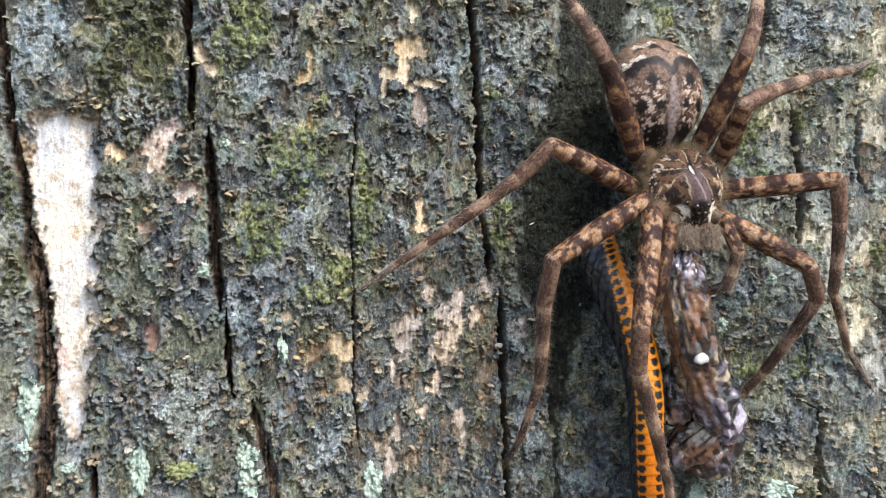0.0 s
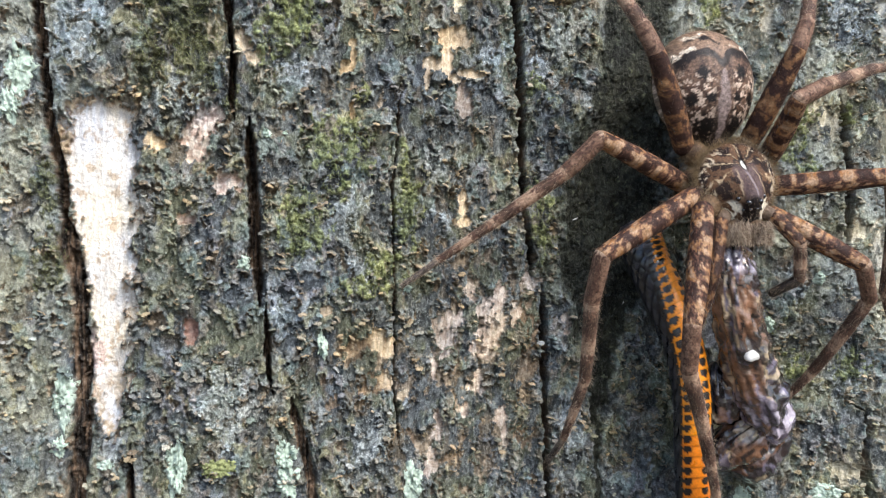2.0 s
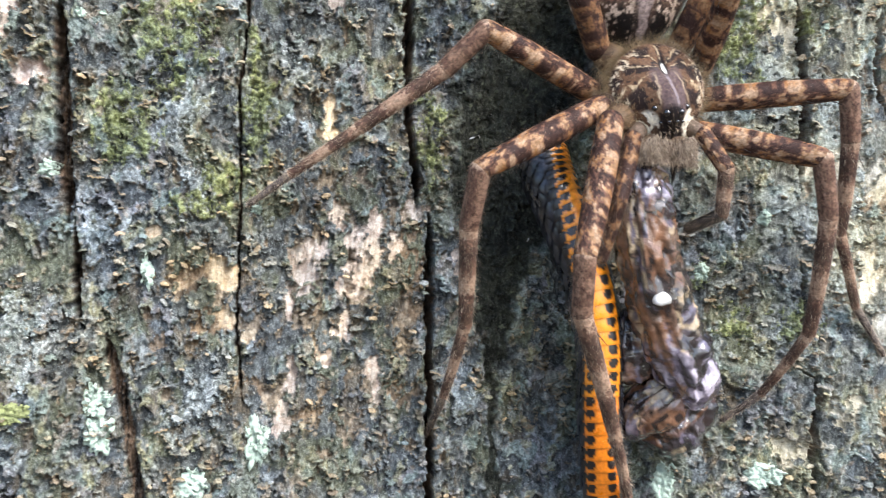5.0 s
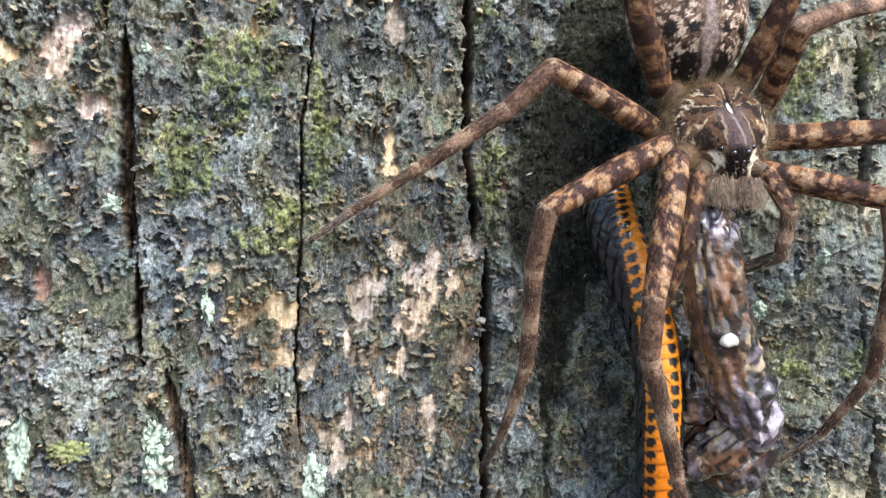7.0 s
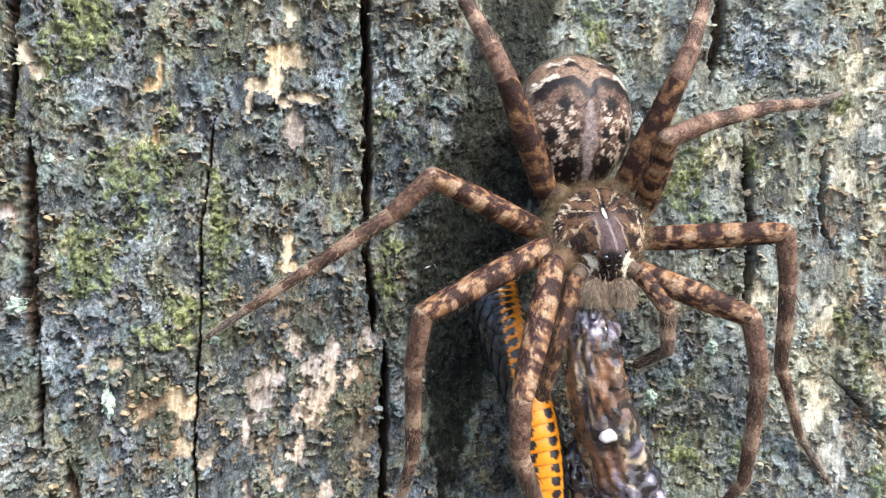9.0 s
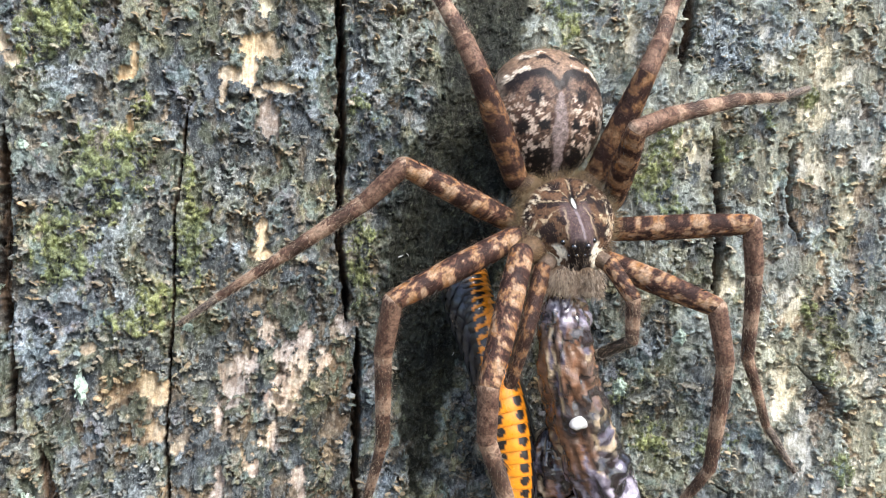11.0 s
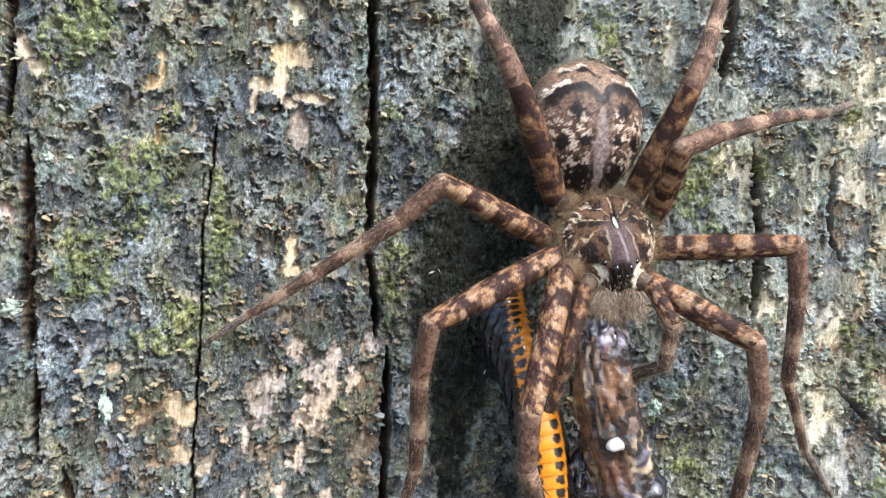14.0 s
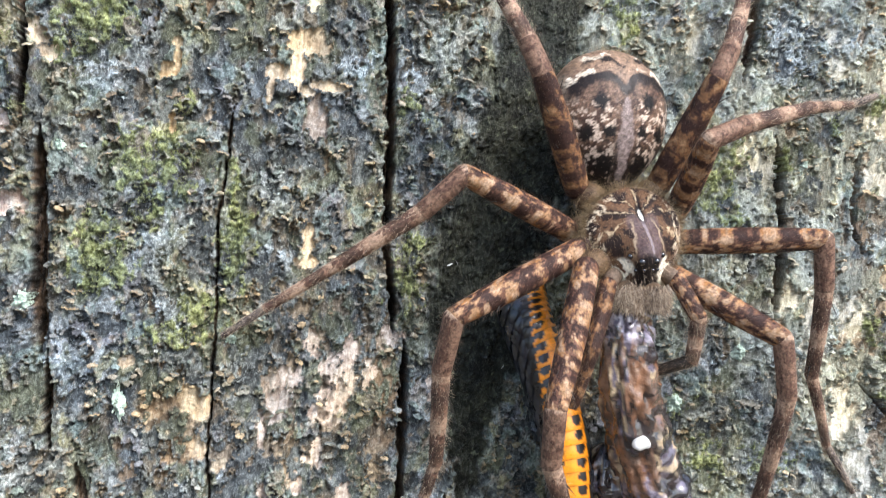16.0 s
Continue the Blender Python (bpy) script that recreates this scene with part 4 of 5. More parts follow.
def segment(name, p0, p1, r0, r1, look_of, parent, seed, spines=0, bulge=0.0, length=None):
    """One tapered, banded, bristly segment of a leg."""
    ln = length or (Vector(p1) - Vector(p0)).length
    n, around = 110, 54
    s = np.linspace(0, 1, n)
    z = -0.9 * r0 + s * (ln + 0.9 * r0 + 0.9 * r1)
    line = np.stack([0 * s, -0.02 * ln * np.sin(np.pi * s), z], 1)
    cap0, cap1 = np.clip(-(z - 0.1 * r0) / r0, 0, 1), np.clip((z - ln + 0.1 * r1) / r1, 0, 1)
    radius = (r0 + (r1 - r0) * s + bulge * np.sin(np.pi * s)) * np.sqrt(np.clip(1 - np.maximum(cap0, cap1) ** 2, 0.0004, 1))
    co, quads, ss, aa = tube(line, radius, around)
    px, py = ss * ln, aa
    wild = fbm(px / 1.3 + seed * 3.1, np.cos(py) * 1.1 + np.sin(py) * 0.6 + seed, 4, 7, 0.6)
    fine = fbm(px / 0.4 + seed, np.sin(py) * 2 + np.cos(py) * 1.4, 3, 17)
    streak = fbm(px / 0.62 + seed * 1.7, np.cos(py) * 2.6 + np.sin(py) * 2.1 + seed, 4, 37, 0.7)
    blotch = fbm(px / 1.25 + seed * 2.3, np.cos(py) * 1.5 + np.sin(py) * 1.2 + seed, 3, 57, 0.55)
    if look_of == "femur":
        band = 0.45 * np.sin(ss * 2 * np.pi * 4.2 + 1.0 + 1.5 * wild) + 1.25 * blotch + 0.35 * streak
        c = blend(TAN_C, ORANGE_C, smooth(0.4, 0.95, np.abs(np.sin(aa)) + 0.4 * wild))
        c = blend(c, PALE_C, 0.5 * smooth(0.25, 0.50, -blotch + 0.4 * streak))
        c = blend(c, BROWN_C, smooth(-0.28, -0.22, band))
        c = blend(c, DARK_C, smooth(0.16, 0.22, band + 0.15 * fine))
        c = blend(c, TAN_C, 0.8 * smooth(0.93, 0.98, ss + 0.03 * streak))
    elif look_of == "dark_femur":
        band = 0.5 * np.sin(ss * 2 * np.pi * 3.6 + 2.0 + 1.6 * wild) + 1.2 * blotch + 0.3 * streak
        c = blend((0.165, 0.082, 0.038), (0.070, 0.034, 0.021), smooth(-0.30, -0.24, band))
        c = blend(c, DARK_C, smooth(0.05, 0.12, band))
        c = blend(c, TAN_C, 0.85 * smooth(-0.75, -0.95, band))
    elif look_of == "patella":
        c = blend((0.190, 0.112, 0.076), (0.105, 0.056, 0.039), smooth(-0.2, 0.3, wild + 0.5 * streak))
        c = blend(c, PALE_C, 0.8 * np.maximum(smooth(0.14, 0.03, ss + 0.06 * streak), 0.8 * smooth(0.88, 0.97, ss + 0.06 * streak)))
        c = blend(c, DARK_C, 0.5 * smooth(0.2, 0.5, streak))
    elif look_of == "tibia":
        band = np.cos((ss - 0.05) * 2 * np.pi * 2.0) + 0.6 * streak + 0.5 * blotch
        c = blend((0.180, 0.106, 0.072), (0.088, 0.047, 0.034), smooth(-0.25, 0.15, wild + 0.6 * streak))
        c = blend(c, (0.34, 0.225, 0.155), 0.85 * smooth(0.40, 0.62, band))
        c = blend(c, (0.040, 0.024, 0.018), 0.7 * smooth(-0.40, -0.65, band + 0.3 * wild))
    else:
        c = blend((0.125, 0.100, 0.088), (0.050, 0.037, 0.031), smooth(-0.2, 0.4, wild + 0.5 * streak))
        c = blend(c, (0.22, 0.17, 0.135), 0.5 * smooth(0.5, 0.9, np.cos((ss - 0.1) * 2 * np.pi * 1.5)))
    c = c * np.clip(1 + 0.28 * fine, 0.6, 1.5)[:, None]
    ob = part(name, raw_mesh(name, co / 1000, quads, {"markings": c}), FUR, parent)
    placed = along(p0, p1)
    ob.matrix_local = placed
    way, f, b = frames_of(line)
    out = co - np.repeat(line, around, 0)
    out /= np.maximum(np.linalg.norm(out, axis=1), 1e-6)[:, None]
    keep = slice(around * 2, -around * 2)
    hv, hf = hairs(co[keep], out[keep], (0, 0, 0.9), 0.66 if look_of != "tarsus" else 0.4, 760 if "femur" in look_of else 560, seed, 0.008, 0.55)
    hair = part("bristles", raw_mesh("bristles", hv / 1000, hf, sharp=True), HAIR if look_of in ("femur", "dark_femur", "patella") else PALE_HAIR, parent)
    tagged(hair, kind="stuff")
    hair.matrix_local = placed
    made = [ob, hair]
    if spines:
        r = random.Random(seed)
        for k in range(spines):
            q = (0.2 + 0.65 * k / max(1, spines - 1) + r.uniform(-0.05, 0.05)) * ln
            a = r.choice((-1, 1)) * r.uniform(0.7, 1.4)
            rr = r0 + (r1 - r0) * q / ln
            root = np.array([math.sin(a) * rr, -math.cos(a) * rr, q])
            tip = root + np.array([math.sin(a) * 0.7, -math.cos(a) * 0.9, 1.3])
            v, t4, _, _ = tube(np.linspace(root, tip, 4), [0.07, 0.055, 0.035, 0.006], 5)
            sp = part("spine", raw_mesh("spine", v / 1000, t4), SPINE, parent, "short black spine")
            sp.matrix_local = placed
            made.append(sp)
    return made


def leg(root, joints, thick, seed, first="femur", foot=True):
    """coxa > femur, patella, tibia, metatarsus, tarsus. joints: six places in mm."""
    j = [list(p) for p in joints]
    if foot:
        j[5][1] = surface(j[5][0], j[5][2]) - 0.25
    line = curve_points([root, [(a + b) / 2 for a, b in zip(root, j[0])], j[0]], 14)
    co, quads, ss, aa = tube(line, np.interp(np.linspace(0, 1, 14), [0, 0.6, 1], [1.35, 1.5, 1.2]) * rounded(14, 0.5, 0.2) * thick, 16)
    w = fbm(ss * 3 + seed, np.cos(aa) + seed, 3, 27)
    c = blend((0.055, 0.032, 0.020), (0.125, 0.078, 0.042), smooth(-0.2, 0.5, w))
    top = part("leg", raw_mesh("leg", local(co), quads, {"markings": blend(c, DARK_C, smooth(0.3, 0.7, -w))}), FUR, SPIDER)
    out = co - np.repeat(line, 16, 0)
    out /= np.maximum(np.linalg.norm(out, axis=1), 1e-6)[:, None]
    hv, hf = hairs(co[16:], out[16:], (0, 0, 0), 0.8, 800, seed + 7, 0.011, 0.8)
    tagged(part("bristles", raw_mesh("bristles", local(hv), hf, sharp=True), GOLD_HAIR, top), kind="stuff")
    t = thick
    rest = [segment("femur", j[0], j[1], 1.16 * t, 0.96 * t, first, top, seed, 5, 0.22 * t),
            segment("patella", j[1], j[2], 1.02 * t, 0.92 * t, "patella", top, seed + 1),
            segment("tibia", j[2], j[3], 0.90 * t, 0.68 * t, "tibia", top, seed + 2, 2),
            segment("metatarsus", j[3], j[4], 0.64 * t, 0.46 * t, "tibia", top, seed + 3),
            segment("tarsus", j[4], j[5], 0.44 * t, 0.28 * t, "tarsus", top, seed + 4)]
    return top, rest


# joints: hip, knee, end of the knee piece, ankle, foot, toe
leg((48.5, -8.5, 7.8), [(45.7, -8.5, 7.0), (34.2, -13.0, 11.3), (30.9, -11.8, 7.8), (23.8, -9.5, 2.5), (17.9, -7.4, -1.8), (14.3, -5.5, -4.6)], 0.92, 10)
leg((48.8, -9.5, 6.3), [(45.2, -12.0, 5.3), (33.6, -15.5, -1.1), (33.2, -13.5, -5.9), (34.1, -9.0, -14.9), (33.1, -5.0, -22.0), (32.6, -2.5, -27.9)], 0.95, 20)
leg((48.9, -10.5, 5.0), [(45.5, -14.0, 3.8), (42.0, -19.0, -8.1), (42.4, -17.5, -12.9), (47.4, -12.5, -23.7), (50.8, -8.0, -31.2), (54.1, -3.0, -38.2)], 0.97, 30)
leg((49.0, -8.0, 9.5), [(46.1, -8.0, 11.2), (40.9, -12.0, 20.9), (39.5, -11.5, 23.8), (36.9, -9.5, 28.7), (35.2, -7.5, 33.8), (34.5, -5.0, 37.5)], 1.0, 40, "dark_femur")
leg((52.2, -8.0, 9.6), [(54.2, -8.0, 12.2), (57.2, -13.0, 21.9), (58.5, -12.5, 24.8), (61.3, -9.0, 31.2), (63.1, -6.5, 36.8), (63.8, -4.5, 40.3)], 1.0, 50, "dark_femur")
leg((52.6, -8.5, 8.4), [(55.7, -9.0, 9.8), (55.0, -17.0, 15.7), (58.8, -16.0, 17.5), (67.3, -12.0, 20.3), (73.3, -8.9, 21.5), (77.3, -6.0, 23.1)], 0.95, 60)
leg((52.6, -9.5, 6.8), [(55.6, -10.0, 6.8), (67.7, -15.0, 7.9), (68.7, -14.0, 3.4), (70.1, -10.5, -5.1), (74.1, -7.4, -12.4), (77.9, -4.0, -17.2)], 0.95, 70)
REACH = {"tucked": [(54.6, -12.0, 3.5), (64.7, -17.0, -2.8), (66.1, -13.5, -6.0), (64.3, -8.0, -12.5), (62.4, -4.0, -17.3), (61.4, -2.0, -19.8)],
         "stretched": [(54.6, -12.0, 3.5), (63.6, -18.0, 1.2), (65.0, -17.0, -3.9), (66.5, -12.0, -14.7), (64.8, -6.5, -21.3), (62.0, -4.0, -24.4)],
         "resting": [(54.6, -12.0, 3.5), (63.7, -18.0, -0.3), (64.8, -17.0, -5.4), (66.0, -12.0, -16.1), (64.6, -6.5, -21.8), (62.0, -4.0, -25.0)],
         "lowered": [(54.6, -12.0, 3.5), (63.0, -18.0, -1.4), (64.0, -17.0, -6.6), (64.8, -12.0, -16.0), (64.2, -6.5, -21.8), (62.0, -4.0, -25.2)]}
FORELEG, FORELEG_PIECES = leg((52.2, -10.5, 5.2), REACH["stretched"], 0.93, 80, foot=False)


def body_frame():
    back = np.array([-1.0, 0.9, 8.5])
    back /= np.linalg.norm(back)
    up = np.array([0, -1.0, 0]) - back * (-back[1])
    up /= np.linalg.norm(up)
    return np.cross(back, up) * -1, back, up


SIDE, BACK, UP = body_frame()
if SIDE[0] < 0:
    SIDE = -SIDE


def carapace_point(a, b, under=False):
    """A place on the head shield (mm), a across and b towards the rear, both inside the unit circle."""
    r2 = np.clip(a * a + b * b, 0, 1)
    u = 4.85 * a * (1 - 0.16 * smooth(0.1, -1, b)) * (1 + 0.7 * smooth(-0.7, -1, b))
    v = np.where(b < 0, 5.3, 4.5) * b
    w = -1.8 * np.sqrt(1 - r2) if under else 2.9 * (1 - r2) ** 0.5 + 1.9 * np.exp(-((u / 2.0) ** 2) - ((v + 2.4) / 2.4) ** 2)
    if not under:
        ang = np.arctan2(u, v - 1.6)
        w = w - 0.12 * np.cos(ang * 7) * smooth(0.1, 0.5, r2) * smooth(1.0, 0.8, r2) - 0.45 * np.exp(-((u / 0.35) ** 2) - ((v - 1.6) / 0.9) ** 2)
    return np.array([50.5, -11.2, 7.1]) + u[..., None] * SIDE + v[..., None] * BACK + w[..., None] * UP


def shell_grid(n, rings, fn):
    f, ang = np.meshgrid(np.linspace(0, 1, rings), np.arange(n) * 2 * np.pi / n, indexing="ij")
    a, b = (f ** 0.8 * np.cos(ang)).ravel(), (f ** 0.8 * np.sin(ang)).ravel()
    k = np.arange(n * rings).reshape(rings, n)
    quads = np.stack([k[:-1], np.roll(k[:-1], -1, 1), np.roll(k[1:], -1, 1), k[1:]], -1).reshape(-1, 4)
    return fn(a, b), quads, a, b


def carapace():
    co, quads, a, b = shell_grid(160, 70, carapace_point)
    r = np.hypot(a, b)
    ang = np.arctan2(a, b - 0.35)
    wild = fbm(a * 3.2, b * 3.2, 4, 33, 0.6)
    lean = a - 0.10 * (0.4 - b)
    rays = np.cos(ang * 8 + 1.6 * wild)
    c = blend((0.100, 0.052, 0.027), (0.018, 0.009, 0.007), smooth(-0.15, 0.20, wild + 0.35 * rays))
    hair_ray = smooth(0.84, 0.98, np.cos(ang * 9 + 1.8 * wild) - 0.2 * np.abs(wild)) * smooth(0.15, 0.35, r) * smooth(1.0, 0.85, r)
    c = blend(c, (0.50, 0.38, 0.24), 0.75 * hair_ray * smooth(-0.60, -0.1, b))
    crown = smooth(0.34, 0.22, np.abs(lean) + 0.06 * wild) * smooth(0.42, 0.22, b) * smooth(-0.75, -0.5, b)
    c = blend(c, (0.088, 0.058, 0.057), crown)
    c = blend(c, (0.070, 0.042, 0.040), 0.8 * crown * smooth(0.05, 0.4, wild))
    c = blend(c, (0.26, 0.22, 0.23), 0.6 * smooth(0.040, 0.015, np.abs(lean)) * smooth(0.3, 0.1, b))
    for shift in (-0.42, 0.42):
        c = blend(c, (0.40, 0.30, 0.20), 0.6 * smooth(0.035, 0.012, np.abs(lean - shift * (0.60 - 0.45 * b) - 0.05 * wild)) * smooth(-0.45, -0.3, b) * smooth(0.30, 0.1, b))
    c = blend(c, (0.010, 0.006, 0.006), smooth(1.0, 0.5, np.hypot(lean / 0.10, (b - 0.38) / 0.24)))
    c = blend(c, (0.82, 0.78, 0.70), smooth(1.0, 0.6, np.hypot((lean - 0.02) / 0.035, (b - 0.33) / 0.15)))
    c = blend(c, (0.15, 0.098, 0.050), 0.85 * smooth(0.92, 0.97, r + 0.04 * wild))
    speck = smooth(0.22, 0.36, fbm(a * 9, b * 9, 3, 39, 0.65))
    c = blend(c, (0.70, 0.58, 0.42), 0.75 * speck * smooth(0.72, 0.82, r + 0.1 * wild) * smooth(0.96, 0.90, r) * smooth(0.85, 0.6, b) * smooth(0.25, 0.4, np.abs(a)))
    c = blend(c, (0.012, 0.008, 0.008), smooth(1.0, 0.6, np.hypot(a / 0.34, (b + 0.66) / 0.30)))
    mask = smooth(1.0, 0.75, np.hypot((np.abs(a) - 0.47) / 0.24, (b + 0.74) / 0.34)) * smooth(-0.75, -0.5, wild + 1.2 * fbm(a * 9, b * 9, 2, 59))
    c = blend(c, (0.80, 0.73, 0.58), mask)
    part("carapace", raw_mesh("carapace", local(co), quads, {"markings": c}), FUR, SPIDER, "domed brown head shield with pale rays")
    under, quads, a2, b2 = shell_grid(60, 16, lambda p, q: carapace_point(p, q, True))
    part("underside", raw_mesh("underside", local(under), quads[:, ::-1], {"markings": np.full((len(under), 3), 0.06)}), FUR, SPIDER)
    n = co - (np.array([50.5, -9.0, 7.1]))
    n /= np.linalg.norm(n, axis=1)[:, None]
    rim = (r > 0.72) & (r < 0.99)
    hv, hf = hairs(co[rim], n[rim], BACK * -0.2, 0.55, 500, 61, 0.012)
    part("body_bristles", raw_mesh("body_bristles", local(hv), hf, sharp=True), PALE_HAIR, SPIDER)
    edge = r > 0.93
    hv, hf = hairs(co[edge], n[edge], UP * -0.2, 0.95, 2600, 65, 0.010, 0.9)
    part("body_bristles", raw_mesh("body_bristles", local(hv), hf, sharp=True), GOLD_HAIR, SPIDER)
    top = r < 0.7
    hv, hf = hairs(co[top], n[top], -BACK, 0.5, 420, 62, 0.010, 0.4)
    part("body_bristles", raw_mesh("body_bristles", local(hv), hf, sharp=True), GOLD_HAIR, SPIDER)


def ball(centre, rx, ry, rz, n=20, rings=12):
    f, a = np.meshgrid(np.linspace(0, np.pi, rings), np.arange(n) * 2 * np.pi / n, indexing="ij")
    co = np.array(centre) + np.stack([rx * np.sin(f) * np.cos(a), ry * np.sin(f) * np.sin(a), rz * np.cos(f)], -1).reshape(-1, 3)
    k = np.arange(n * rings).reshape(rings, n)
    return co, np.stack([k[:-1], k[1:], np.roll(k[1:], -1, 1), np.roll(k[:-1], -1, 1)], -1).reshape(-1, 4)


def eyes():
    for a, b, r in [(-0.15, -0.53, 0.34), (0.15, -0.53, 0.34), (-0.33, -0.42, 0.28), (0.33, -0.42, 0.28), (-0.09, -0.67, 0.21), (0.09, -0.67, 0.21), (-0.24, -0.66, 0.19), (0.24, -0.66, 0.19)]:
        p = carapace_point(np.array([a]), np.array([b]))[0]
        co, quads = ball(p - UP * r * 0.25, r, r, r, 14, 9)
        part("eye", raw_mesh("eye", local(co), quads), EYE_BLACK, SPIDER, "small shiny black eye")


def abdomen():
    centre = np.array([49.0, -6.6, 17.9])
    back = np.array([-0.9, 0.6, 13.3]) / np.linalg.norm([-0.9, 0.6, 13.3])
    up = np.array([0, -1.0, 0]) + back * back[1]
    up /= np.linalg.norm(up)
    side = np.cross(up, back)
    side = side if side[0] > 0 else -side
    n, rings = 180, 150
    f, ang = np.meshgrid(np.linspace(0, np.pi, rings), np.arange(n) * 2 * np.pi / n, indexing="ij")
    v = np.cos(f).ravel()
    wide = np.sin(f).ravel() * (1 + 0.10 * v) * (1 - 0.12 * smooth(-0.3, -1.0, v))
    u, w = wide * np.cos(ang.ravel()), wide * np.sin(ang.ravel())
    co = centre + 5.9 * u[:, None] * side + 6.9 * v[:, None] * back + (4.9 * np.where(w > 0, w, w * 0.8))[:, None] * up
    k = np.arange(n * rings).reshape(rings, n)
    quads = np.stack([k[:-1], k[1:], np.roll(k[1:], -1, 1), np.roll(k[:-1], -1, 1)], -1).reshape(-1, 4)
    wild, fine = fbm(u * 4.2, v * 4.2, 5, 43, 0.62), fbm(u * 18, v * 18, 3, 47, 0.6)
    au = np.abs(u - 0.06)
    c = blend((0.165, 0.100, 0.068), (0.052, 0.027, 0.019), smooth(-0.15, 0.2, wild))
    c = blend(c, (0.215, 0.170, 0.130), 0.85 * smooth(0.72, 0.98, au + 0.12 * wild))
    c = blend(c, (0.255, 0.165, 0.110), 0.8 * smooth(0.35, 0.6, v + 0.1 * wild) * smooth(0.95, 0.6, au))
    # two scalloped dark bands with pale edges across the rear
    for top, fall, mid, half, deep in ((0.83, 0.5, 0.20, 0.62, 0.08), (0.60, 0.75, 0.33, 0.92, 0.24)):
        arch = top - fall * (au - mid) ** 2 - 0.13 * np.exp(-((au / 0.10) ** 2)) + 0.025 * wild
        inside = smooth(half, half * 0.88, au)
        c = blend(c, (0.012, 0.007, 0.006), inside * smooth(arch + 0.008, arch - 0.02, v) * smooth(arch - deep, arch - deep * 0.55, v + 0.1 * wild))
        c = blend(c, (0.64, 0.55, 0.44), inside * smooth(0.30, 0.45, au / half + 0.25 * wild) * smooth(0.036, 0.016, np.abs(v - arch - 0.026 - 0.02 * fine - 0.03 * wild)))
    low = smooth(0.30, 0.05, v)
    c = blend(c, (0.012, 0.007, 0.006), 0.9 * smooth(-0.3, -0.6, v + 0.22 * wild) * smooth(0.8, 0.5, au))
    mottle = fbm(u * 9, v * 9, 3, 53, 0.6)
    pale = smooth(0.12, 0.24, 0.5 * fine + mottle + 0.45 * wild) * low
    c = blend(c, (0.56, 0.44, 0.35), 0.85 * pale * smooth(0.10, 0.28, au))
    stripe = np.interp(v, [-1, -0.8, -0.3, 0.05, 0.2, 0.3], [0.03, 0.05, 0.125, 0.07, 0.03, -0.1])
    c = blend(c, (0.235, 0.180, 0.165), smooth(stripe + 0.03, stripe - 0.01, au + 0.03 * wild))
    for sx, sv, sr in ((0.40, 0.18, 0.15), (0.27, -0.24, 0.12), (0.32, -0.70, 0.24), (0.62, -0.25, 0.13)):
        c = blend(c, (0.006, 0.004, 0.004), smooth(1.0, 0.55, np.hypot((au - sx) / sr, (v - sv) / (sr * 0.95)) + 0.3 * fine))
    c = 0.95 * c * np.clip(1 + 0.55 * fine + 0.25 * wild, 0.35, 1.8)[:, None]
    part("abdomen", raw_mesh("abdomen", local(co), quads, {"markings": c}), SHELL, SPIDER, "egg-shaped brown abdomen with dark scalloped bands")
    out = co - centre
    out /= np.linalg.norm(out, axis=1)[:, None]
    hv, hf = hairs(co, out, back * 0.5, 0.42, 2600, 63, 0.007)
    part("body_bristles", raw_mesh("body_bristles", local(hv), hf, sharp=True), GOLD_HAIR, SPIDER)
    waist, wq, _, _ = tube(curve_points([(50.2, -9.0, 10.5), (49.8, -7.8, 11.6), (49.4, -7.2, 12.8)], 10), np.full(10, 1.3), 14)
    part("waist", raw_mesh("waist", local(waist), wq, {"markings": np.full((len(waist), 3), 0.03) * [1, 0.6, 0.4]}), FUR, SPIDER)


